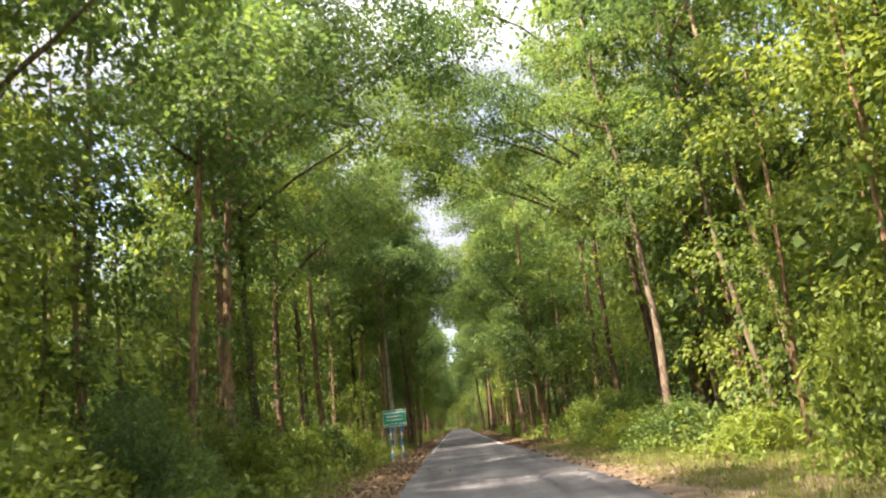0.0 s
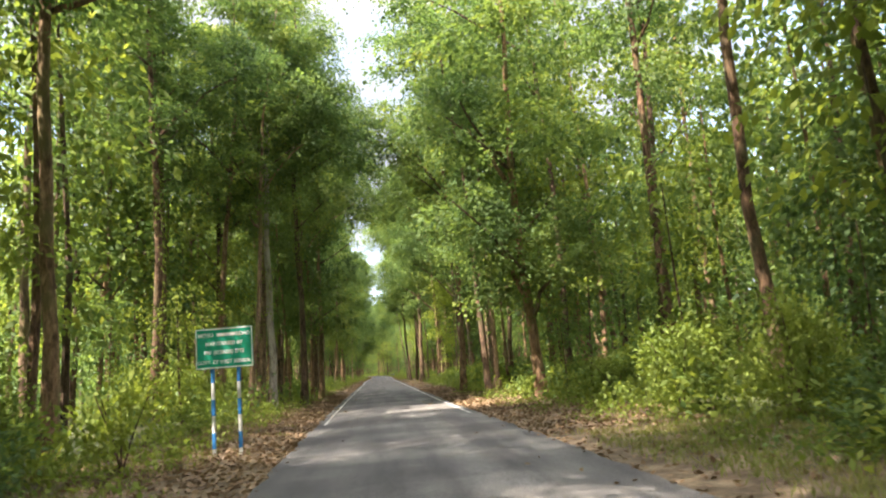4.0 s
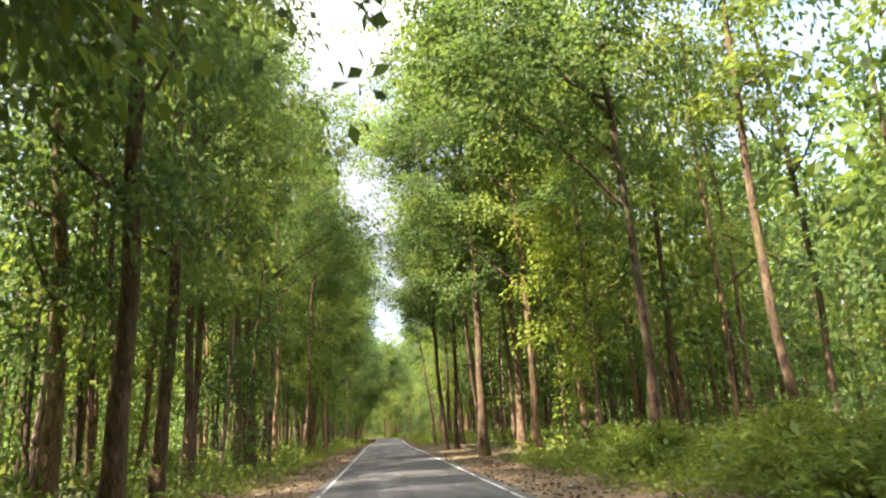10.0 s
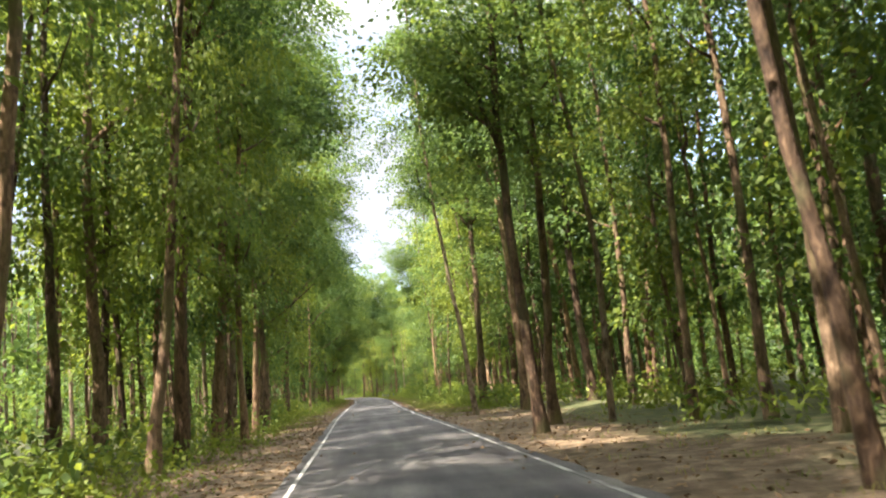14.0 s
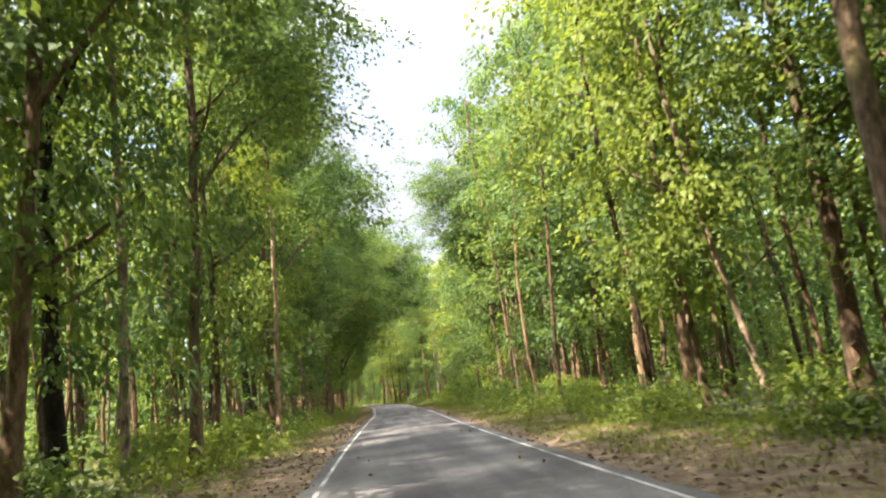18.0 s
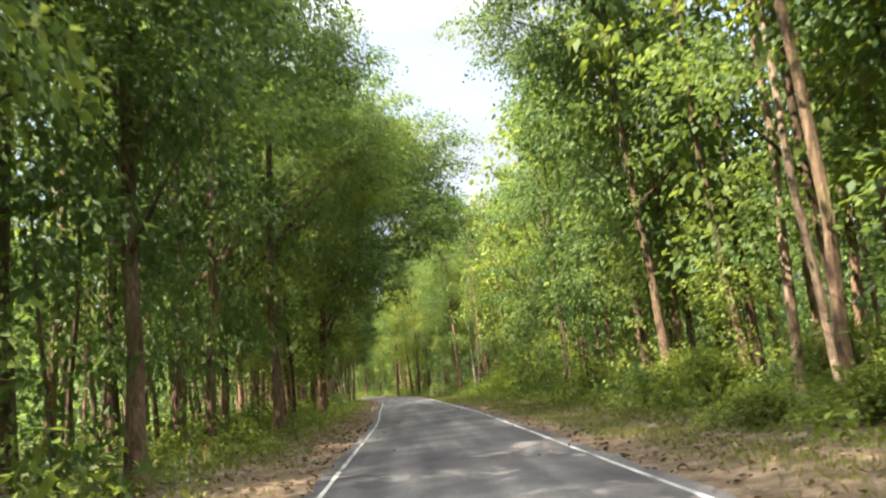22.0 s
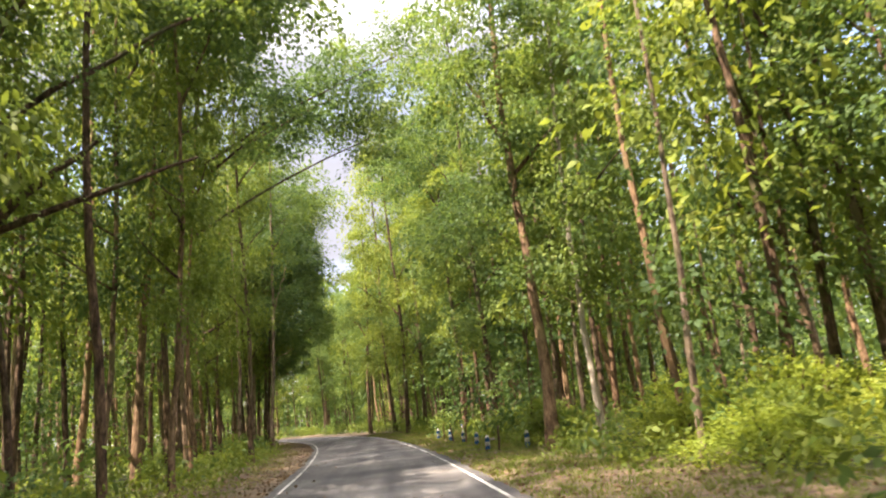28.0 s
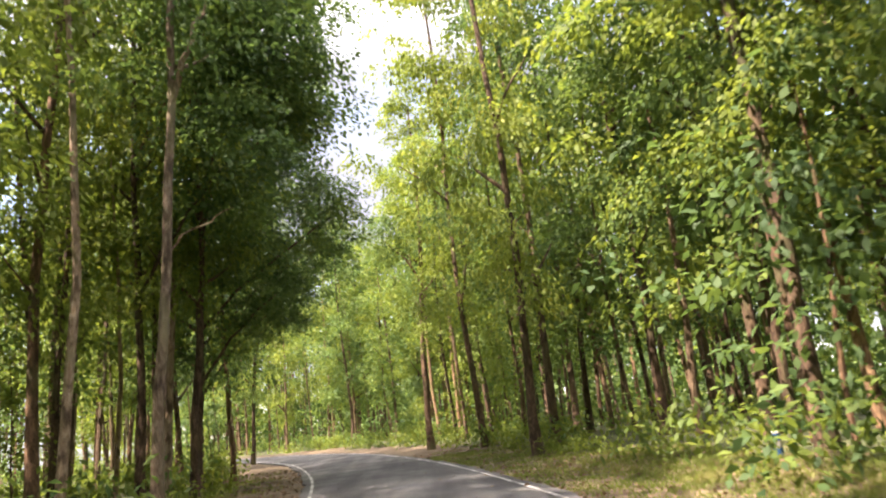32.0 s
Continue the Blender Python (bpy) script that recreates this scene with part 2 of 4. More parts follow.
sign_green = paint("sign_green", (0.004, 0.27, 0.165), 0.6, 0.85)
sign_white = paint("sign_white", (0.78, 0.80, 0.78), 0.5, 0.9)
post_blue = paint("post_blue", (0.025, 0.16, 0.40), 0.6, 0.7)
post_white = paint("post_white", (0.58, 0.58, 0.55), 0.7, 0.6)
# guard stone paints: dirt spots, plus a darker base that includes their shade
stone_blue = paint("weathered_shaded_blue", (0.022, 0.10, 0.25), 0.75, 0.4)
stone_white = paint("weathered_shaded_white", (0.42, 0.41, 0.37), 0.8, 0.4)
stone_grey = paint("weathered_stone", (0.20, 0.18, 0.155), 0.9, 0.55)

# ---- mesh helpers ----


def mesh_from(name, verts, faces, material):
    me = bpy.data.meshes.new(name)
    me.from_pydata(verts, [], faces)
    me.materials.append(material)
    me.update()
    return me


def part(name, bm, material, parent, label=""):
    me = bpy.data.meshes.new(name)
    bm.to_mesh(me)
    bm.free()
    me.materials.append(material)
    ob = new(name, me)
    ob.parent = parent
    return tagged(ob, label)


def child(name, me, parent, m=None, label=""):
    ob = new(name, me)
    ob.parent = parent
    if m is not None:
        ob.matrix_basis = m
    return tagged(ob, label)


def box(w, d, h, z=0.0, x=0.0, y=0.0, bevel=0.0):
    bm = bmesh.new()
    bmesh.ops.create_cube(bm, size=1, matrix=Matrix.Translation((x, y, z)) @ Matrix.Diagonal((w, d, h, 1)))
    if bevel:
        bmesh.ops.bevel(bm, geom=bm.edges[:], offset=bevel, segments=2, affect="EDGES")
    return bm


def tube(points, radii, sides=9, rough=0.0, rng=None, flare=0.0):
    """Verts and faces of a tapered tube along points."""
    verts, faces = [], []
    pts = [Vector(p) for p in points]
    for i, p in enumerate(pts):
        d = (pts[min(i + 1, len(pts) - 1)] - pts[max(i - 1, 0)]).normalized()
        a = d.orthogonal().normalized() if abs(d.z) < 0.9 else Vector((1, 0, 0))
        a = (a - d * a.dot(d)).normalized()
        c = d.cross(a)
        for k in range(sides):
            t = 2 * math.pi * k / sides
            r = radii[i] * (1 + (rng.uniform(-rough, rough) if rng else 0))
            if flare and i < 2:
                r *= 1 + flare * (1 - i * 0.6) * max(0.0, math.cos(3 * t + flare * 9))
            verts.append(p + a * (math.cos(t) * r) + c * (math.sin(t) * r))
    for i in range(len(pts) - 1):
        for k in range(sides):
            j = (k + 1) % sides
            faces.append((i * sides + k, i * sides + j, (i + 1) * sides + j, (i + 1) * sides + k))
    faces.append(tuple(range((len(pts) - 1) * sides, len(pts) * sides)))
    return verts, faces


def leaf_mesh(name, at, out, length, width, material, rng, droop=0.35, loose=0.8):
    """A mesh of one small folded blade for each place in at, turned outwards and down."""
    k = len(at)
    d = out * 0.55 + rng.normal(0, loose, (k, 3)) * 0.6 + np.array([0, 0, -droop])
    d /= np.linalg.norm(d, axis=1, keepdims=True) + 1e-9
    up = rng.normal(0, 0.55, (k, 3)) + np.array([0, 0, 1.0])
    s = np.cross(d, up)
    s /= np.linalg.norm(s, axis=1, keepdims=True) + 1e-9
    nn = np.cross(s, d)
    le = (length * rng.uniform(0.65, 1.3, k))[:, None]
    wi = (width * rng.uniform(0.7, 1.25, k))[:, None]
    v = np.empty((k, 4, 3))
    v[:, 0], v[:, 2] = at, at + d * le - nn * le * 0.12
    v[:, 1] = at + d * le * 0.48 + s * wi * 0.5 + nn * wi * 0.12
    v[:, 3] = at + d * le * 0.48 - s * wi * 0.5 + nn * wi * 0.12
    me = bpy.data.meshes.new(name)
    me.vertices.add(4 * k)
    me.vertices.foreach_set("co", v.reshape(-1))
    me.loops.add(4 * k)
    me.loops.foreach_set("vertex_index", np.arange(4 * k, dtype=np.int32))
    me.polygons.add(k)
    me.polygons.foreach_set("loop_start", np.arange(0, 4 * k, 4, dtype=np.int32))
    me.materials.append(material)
    me.update(calc_edges=True)
    return me


def crown_mesh(name, seed, tall, wide, boughs, sprays, each, length, width, material, size=0.42, low=0.25):
    """A tall uneven crown of leafy sprays borne in tiers on boughs; its foot is at the origin."""
    rng = np.random.default_rng(seed)
    lobes = rng.uniform(0, 2 * math.pi, 3)
    at, out, grow = [], [], []
    a = rng.uniform(0, 2 * math.pi)
    for i in range(boughs):
        u = (i + rng.uniform(0.1, 0.9)) / boughs
        a += 2.4 + rng.normal(0, 0.35)
        prof = low + (1 - low) * math.sin(math.pi * (0.12 + 0.83 * u)) ** 0.8
        lobe = 1 + 0.26 * math.cos(2 * a + lobes[0] + 5 * u) + 0.20 * math.cos(3 * a + lobes[1] - 9 * u)
        reach = wide * prof * lobe * rng.uniform(0.75, 1.15)
        rise = rng.uniform(-0.1, 0.45) + 0.5 * u
        for j in range(sprays):
            f = 0.08 + 0.92 * ((j + rng.uniform(0.2, 1.0)) / sprays)
            b = a + rng.normal(0, 0.30)
            c = np.array([reach * f * math.cos(b), reach * f * math.sin(b), u * tall + reach * f * rise * 0.5 + rng.normal(0, 0.28)])
            r = size * rng.uniform(0.65, 1.45)
            k = int(each * rng.uniform(0.6, 1.4) * (r / size))
            p = np.clip(rng.normal(0, 1, (k, 3)), -1.5, 1.5) * np.array([r, r, r * 0.36])
            p[:, 2] -= 0.34 * (p[:, 0] ** 2 + p[:, 1] ** 2) / r
            at.append(c + p)
            out.append(p / (np.linalg.norm(p, axis=1, keepdims=True) + 1e-6) * 0.9 + np.array([math.cos(b), math.sin(b), 0]) * 0.7)
            grow.append(np.full(k, 0.92 + 0.26 * u if tall > 9 else 1.0))
    grow = np.concatenate(grow)
    return leaf_mesh(name, np.concatenate(at), np.concatenate(out), length * grow, width * grow, material, rng)


# ---- road line ----
ROAD_Y = [-60, 20, 45, 60, 100, 120, 135, 150, 170, 190, 205, 220, 233, 247, 257, 265, 280, 295, 310, 322, 332]
ROAD_X = [0.6, 0.6, 0.05, -0.15, -0.5, -0.7, -0.95, -1.05, -0.9, -0.6, -0.95, -1.1, -1.4, -2.2, -3.2, -4.3, -7.6, -13.5, -24, -38, -56]
_yy = np.arange(-60, 332.5, 0.5)
_xx = np.interp(_yy, ROAD_Y, ROAD_X)
_xx = np.convolve(np.pad(_xx, 12, mode="edge"), np.ones(25) / 25, mode="valid")
LINE = np.stack([_xx, _yy], 1)
LINE = np.concatenate([LINE, LINE[-1] + np.arange(1, 60)[:, None] * np.array([-3.2, 1.2])])


def road_x(y):
    return float(np.interp(y, _yy, _xx))


def off_road(x, y):
    """Distance from the middle of the road."""
    return float(np.sqrt(((LINE - np.array([x, y])) ** 2).sum(1).min()))


def off_road_all(p):
    res = np.empty(len(p))
    for i in range(0, len(p), 4000):
        q = p[i:i + 4000]
        res[i:i + 4000] = np.sqrt(((q[:, None, :] - LINE[None, ::2]) ** 2).sum(2).min(1))
    return res


HALF = 2.28


def ground_z(x, y, d):
    """Height of the forest floor at distance d from the road's middle."""
    k = min(1.0, max(0.0, (d - HALF - 0.25) / 0.8))
    bank = 0.22 * min(1.0, max(0.0, (d - 4.5) / 4.0))
    bump = noise.noise((x * 0.35, y * 0.35, 3.1)) * 0.10 + noise.noise((x * 1.3, y * 1.3, 7.7)) * 0.035
    return -0.06 + k * (0.055 + bump * min(1.0, d / 5)) + bank * (0.6 + 0.6 * noise.noise((x * 0.08, y * 0.08, 1.0)))


def floor_z(x, y):
    return ground_z(x, y, off_road(x, y))


# ---- ground and road ----
gx = np.concatenate([[-900, -400, -180, -110], np.arange(-80, -14, 2.0), np.arange(-14, 14.1, 0.4), np.arange(16, 81, 2.0), [110, 180, 400, 900]])
gy = np.concatenate([[-900, -400, -150, -80], np.arange(-40, 340, 0.9), [345, 352, 362, 380, 420, 500, 700, 1200]])
grid = np.stack(np.meshgrid(gx, gy), -1).reshape(-1, 2)
dist = off_road_all(grid)
verts = [(x, y, ground_z(x, y, d)) for (x, y), d in zip(grid.tolist(), dist.tolist())]
w = len(gx)
faces = [(j * w + i, j * w + i + 1, (j + 1) * w + i + 1, (j + 1) * w + i) for j in range(len(gy) - 1) for i in range(w - 1)]
me = mesh_from("ground", verts, faces, soil)
at = me.attributes.new("verge", "FLOAT", "POINT")
at.data.foreach_set("value", np.clip(1.25 - (dist - 2.6) / 4.6, 0.0, 1.0).astype(np.float32))
me.polygons.foreach_set("use_smooth", np.ones(len(faces), dtype=bool))
tagged(new("ground", me), "brown leaf-strewn forest floor with dry soil verges", "ground", kind="structure")

normals = np.gradient(LINE, axis=0)
normals = np.stack([normals[:, 1], -normals[:, 0]], 1)
normals /= np.linalg.norm(normals, axis=1, keepdims=True)


def ribbon(name, lo, hi, z, drop, material, ragged=0.0, start=0, stop=None, steps=1):
    """A strip along the road between two offsets from its middle."""
    stop = stop or len(LINE)
    vv, ff = [], []
    rng = random.Random(5)
    cols = np.linspace(0, 1, steps + 1)
    for i in range(start, stop):
        a = lo + noise.noise((LINE[i][1] * 0.7, 1.0, 0.0)) * ragged + rng.uniform(-1, 1) * ragged * 0.5
        c = hi + noise.noise((LINE[i][1] * 0.7, 9.0, 0.0)) * ragged + rng.uniform(-1, 1) * ragged * 0.5
        row = [(a, z - drop)] + [(a + (c - a) * k, z + 0.025 * (1 - ((a + (c - a) * k) / 2.4) ** 2) + 0.004) for k in cols] + [(c, z - drop)]
        for o, h in row:
            p = LINE[i] + normals[i] * o
            vv.append((p[0], p[1], h))
    k = steps + 3
    for i in range(stop - start - 1):
        for j in range(k - 1):
            ff.append((i * k + j, i * k + j + 1, (i + 1) * k + j + 1, (i + 1) * k + j))
    return mesh_from(name, vv, ff, material)


tagged(new("road", ribbon("road", -2.42, 2.42, 0.0, 0.12, asphalt, 0.10, steps=6)), "narrow grey worn asphalt forest road with crumbling edges", "road", kind="structure")
idx = lambda y: int((y + 60) / 0.5)
line_left = new("edge_line_left", ribbon("edge_line_left", -2.19, -2.11, 0.005, 0.003, line_paint, 0.012, idx(44)))
tagged(line_left, "worn white painted line along the asphalt edge", "road marking", kind="structure")
line_right = new("edge_line_right", ribbon("edge_line_right", 2.11, 2.19, 0.005, 0.003, line_paint, 0.012, idx(44)))
tagged(line_right, "worn white painted line along the asphalt edge", "road marking", kind="structure")
patch = new("road_patch", ribbon("road_patch", 0.15, 2.02, 0.004, 0.003, new_tar, 0.06, idx(75), idx(101)))
tagged(patch, "darker repaired asphalt strip on the grey road", "road patch", kind="structure")

# ---- trees ----
CROWNS = [crown_mesh("crown", 20 + i, 13, 3.0, 19, 5, 92, 0.168, 0.096, leaf_sal, 0.38) for i in range(5)]
CROWNS_LIGHT = [crown_mesh("crown", 40 + i, 13, 2.9, 18, 5, 86, 0.168, 0.10, leaf_light, 0.38) for i in range(3)]
CROWNS_MID = [crown_mesh("crown", 50 + i, 13, 2.8, 15, 4, 72, 0.205, 0.12, leaf_light if i == 0 else leaf_sal, 0.44) for i in range(4)]
CROWNS_FAR = [crown_mesh("crown", 60 + i, 12.5, 2.8, 14, 3, 28, 0.37, 0.205, leaf_light if i % 2 else leaf_sal, 0.62, 0.4) for i in range(6)]
CROWNS_LOW = [crown_mesh("crown", 80 + i, 4.5, 1.5, 10, 3, 34, 0.19, 0.105, leaf_light if i % 2 else leaf_sal, 0.34, 0.5) for i in range(5)]
CROWNS_HALF = [crown_mesh("crown", 85 + i, 8.5, 1.9, 14, 4, 44, 0.19, 0.11, leaf_light if i else leaf_sal, 0.36, 0.5) for i in range(3)]
BOUGHS = [crown_mesh("bough_leaves", 90 + i, 3.4, 2.3, 9, 4, 92, 0.17, 0.098, leaf_sal, 0.46, 0.5) for i in range(4)]
CROWNS_POLE = [crown_mesh("crown", 120 + i, 7.5, 1.4, 11, 3, 30, 0.22, 0.13, leaf_light if i else leaf_sal, 0.4, 0.5) for i in range(3)]
CROWN_YELLOW = crown_mesh("crown", 97, 6.0, 1.5, 12, 4, 62, 0.165, 0.09, leaf_yellow, 0.36, 0.4)
CROWN_RUST = crown_mesh("crown", 98, 4.0, 1.8, 9, 4, 26, 0.26, 0.13, leaf_rust, 0.4, 0.4)


def branch_mesh(seed, long):
    rng = random.Random(seed)
    pts, p, d = [], Vector((0, 0, 0)), Vector((1, 0, rng.uniform(0.35, 0.9))).normalized()
    for i in range(6):
        pts.append(p.copy())
        p += d * long / 5
        d = (d + Vector((0, rng.uniform(-0.25, 0.25), rng.uniform(-0.05, 0.28)))).normalized()
    return mesh_from("branch", *tube(pts, [0.06 * (1 - 0.15 * i) for i in range(6)], 6), bark_dark)


BRANCHES = [branch_mesh(s, 1.6 + 0.35 * (s % 4)) for s in range(8)]


def trunk_line(h, lean, rng, bend=0.12, rings=13):
    """Points of a slightly crooked trunk that leans along x."""
    ph = [rng.uniform(0, 6.3) for _ in range(4)]
    pts = []
    for i in range(rings):
        z = h * (i / (rings - 1)) ** 1.25
        sway = bend * min(1.0, z / 3)
        pts.append((lean * z + sway * (math.sin(z * 0.33 + ph[0]) - math.sin(ph[0])) * 0.6 + 0.03 * math.sin(z * 1.7 + ph[1]),
                    sway * (math.sin(z * 0.29 + ph[2]) - math.sin(ph[2])) * 0.6, z - (0.25 if i == 0 else 0)))
    return pts


def on_line(pts, z):
    for a, c in zip(pts, pts[1:]):
        if a[2] <= z <= c[2]:
            k = (z - a[2]) / (c[2] - a[2])
            return Vector([a[j] + (c[j] - a[j]) * k for j in range(3)])
    return Vector(pts[-1])


def limb_mesh(a, c, r, rng, skin, sag=0.5):
    """A crooked limb from a to c."""
    pts = []
    for i in range(8):
        u = i / 7
        p = a.lerp(c, u)
        k = math.sin(math.pi * u)
        pts.append(p + Vector((rng.uniform(-0.12, 0.12) * k, rng.uniform(-0.12, 0.12) * k, sag * k * 0.6)))
    return mesh_from("limb", *tube(pts, [r * (1 - 0.1 * i) for i in range(8)], 7, 0.05, rng), skin)


def vine_mesh(seed):
    """Leaves that climb round a trunk five metres high and half a metre thick."""
    r = np.random.default_rng(seed)
    k = 420
    t = np.cumsum(r.normal(0.0, 0.5, k)) * 0.35 + r.normal(0, 0.7, k)
    z = np.sort(r.uniform(0, 5, k)) + r.normal(0, 0.15, k)
    keep = np.sin(z * 2.3 + seed) + r.normal(0, 0.5, k) > -0.5
    o = np.stack([np.cos(t), np.sin(t), np.zeros(k)], 1)
    p = o * (0.25 + 0.10 * r.random((k, 1)) ** 2)
    p[:, 2] = z
    return leaf_mesh("climbing_leaves", p[keep], o[keep] * 1.6, 0.15, 0.10, leaf_light, r, 0.5, 0.6)


VINES = [vine_mesh(s) for s in range(3)]


def tree(x, y, d, lean=0.0, h=19.0, foot=5.5, crowns=None, skin=None, limbs=4, fat=1.0, label="", bend=0.24, reach=(), bare=(), vine=None):
    """A roadside tree: trunk, branches and one crown. foot: height at which the crown begins.
    reach: leafy limbs (dx, dy, z, size); bare: leafless limbs (z, dx, dy, dz, r); vine: height and length of climbing leaves."""
    rng = random.Random(int(x * 10) * 31 + int(y * 10))
    ob = new("tree")
    ob.matrix_basis = pose(x, y, floor_z(x, y))
    skin = skin or bark
    pts = trunk_line(h, lean, rng, bend)
    rad = [0.86 * d / 2 * (1.0 - 0.68 * (p[2] / h)) for p in pts]
    rad[0] *= 1.5
    rad[1] *= 1.12
    me = mesh_from("trunk", *tube(pts, rad, 10, 0.05, rng, 0.22), skin)
    me.polygons.foreach_set("use_smooth", np.ones(len(me.polygons), dtype=bool))
    child("trunk", me, ob)
    for i in range(limbs):
        z = foot * rng.uniform(0.85, 1.1) + i * rng.uniform(1.2, 2.4)
        m = Matrix.Translation(on_line(pts, z)) @ pose(0, 0, 0, 0, 0, rng.uniform(0, 360)) @ Matrix.Diagonal((fat * rng.uniform(0.8, 1.25),) * 3).to_4x4()
        child("branch", rng.choice(BRANCHES), ob, m)
    p = on_line(pts, foot)
    s = fat * rng.uniform(0.9, 1.12)
    m = Matrix.Translation((p.x + lean * 4, p.y, foot - 0.8)) @ pose(0, 0, 0, 0, 0, rng.uniform(0, 360)) @ Matrix.Diagonal((s, s, (h - foot + 2.0) / 13, 1))
    child("crown", rng.choice(crowns or CROWNS), ob, m)
    for dx, dy, z, size in reach:
        a = on_line(pts, max(2.5, z - 2.2 - 0.3 * abs(dx)))
        child("limb", limb_mesh(a, Vector((dx, dy, z)), d * 0.22, rng, skin), ob)
        m = Matrix.Translation((dx, dy, z - 1.2)) @ pose(0, 0, 0, 0, 0, rng.uniform(0, 360)) @ Matrix.Diagonal((size / 2.4, size / 2.4, size / 2.8, 1))
        child("bough_leaves", rng.choice(BOUGHS), ob, m)
    if vine:
        a, c = on_line(pts, vine[0]), on_line(pts, vine[0] + vine[1])
        turn = (c - a).to_track_quat("Z", "X").to_matrix().to_4x4()
        child("climbing_leaves", VINES[rng.randrange(3)], ob, Matrix.Translation(a) @ turn @ Matrix.Diagonal((d * 1.9, d * 1.9, vine[1] / 5, 1)), "green leaves climbing round the trunk")
    for z, dx, dy, dz, r in bare:
        a = on_line(pts, z)
        child("limb", limb_mesh(a, a + Vector((dx, dy, dz)), r, rng, skin, 0.2), ob)
    tagged(ob, label or "tall straight sal tree with furrowed brown bark", "tree", "trees along the forest road")
    return ob


STAND_FIRST = [
    (6.8, 24.5, 0.36, -0.02), (-8.2, 29.3, 0.45, 0), (10.8, 32.6, 0.5, 0.02), (-8.7, 35.4, 0.45, 0), (9.7, 47, 0.39, 0.04),
    (5.3, 47.9, 0.39, -0.02), (-8.9, 50.4, 0.45, 0.01), (-9.3, 52.6, 0.36, 0), (14.7, 53.5, 0.35, 0), (-9.4, 54, 0.34, 0),
    (-6.2, 54.9, 0.3, 0.1), (4.5, 55.2, 0.35, -0.07), (-7.6, 55.8, 0.35, 0.05), (-5.4, 56.6, 0.42, 0.03), (5.3, 57.8, 0.34, -0.03),
    (16, 57.9, 0.4, 0), (-6.5, 60.1, 0.5, 0), (-4.4, 60.4, 0.4, 0.02), (-5.6, 61.3, 0.16, -0.07), (6.5, 61.6, 0.2, -0.02),
]
STAND_SECOND = [
    (-8.9, 62, 0.39, -0.02), (13, 62.3, 0.43, -0.06), (4.1, 62.3, 0.39, -0.01), (6.2, 65, 0.19, -0.03), (-5.1, 66.2, 0.21, 0.01),
    (-5.9, 67, 0.19, -0.02), (-4.8, 69.1, 0.25, -0.02), (-7.1, 70.4, 0.33, 0.02), (8.2, 70.5, 0.39, 0.03), (-4.4, 70.6, 0.39, 0.05),
    (-5.4, 77.7, 0.43, 0.03), (8.5, 80.8, 0.3, -0.02), (18, 82, 0.43, -0.05), (-6.1, 82.4, 0.37, 0.04), (-8.5, 82.5, 0.49, -0.01),
    (6.4, 84.2, 0.3, 0.01), (7.5, 86.9, 0.28, -0.01), (-7.3, 89.5, 0.37, 0.02), (6.7, 90.5, 0.25, -0.01), (-8, 92.9, 0.36, 0),
]
STAND_THIRD = [
    (5.3, 94.9, 0.4, -0.02), (8.1, 97.3, 0.39, -0.04), (3.9, 101.2, 0.5, -0.01), (-8, 101.4, 0.46, -0.02), (-7.7, 103.4, 0.47, -0.01),
    (6.2, 103.5, 0.5, 0), (4.1, 103.9, 0.24, -0.02), (13, 109, 0.41, -0.01), (-6.3, 113.6, 0.32, 0.09), (-10.2, 113.6, 0.23, -0),
    (6.9, 114.3, 0.27, 0.01), (3.1, 115.4, 0.38, -0.01), (14.1, 115.6, 0.5, -0.04), (-6.3, 116.3, 0.42, 0.02), (4, 117.5, 0.35, 0.01),
    (-9.3, 119.2, 0.45, -0.01), (-6.6, 122.4, 0.4, 0.03), (-5.7, 122.5, 0.26, 0.02), (-7, 126.8, 0.32, 0.01), (5.4, 127.3, 0.5, -0),
]
STAND_FOURTH = [
    (3.2, 127.6, 0.24, -0.08), (8.5, 127.7, 0.46, -0.01), (-6.3, 129.2, 0.31, -0), (-8.2, 129.9, 0.3, 0.03), (-6.1, 131.4, 0.32, 0.03),
    (10.8, 132.1, 0.47, 0.02), (9.3, 132.3, 0.4, -0.06), (-6.7, 133.9, 0.3, 0.01), (5.1, 136.8, 0.48, -0.01), (-10.1, 142.7, 0.5, 0.01),
    (8.2, 142.8, 0.5, -0.02), (-8.8, 144.2, 0.5, 0), (7.1, 144.6, 0.19, -0.12), (7, 147.8, 0.25, 0), (8.7, 152.6, 0.49, -0.01),
    (-6, 156.8, 0.24, 0), (9.1, 158.5, 0.33, 0.03), (-10.4, 164.5, 0.39, 0.05), (9.8, 164.8, 0.28, 0), (8.1, 167.6, 0.3, 0),
]
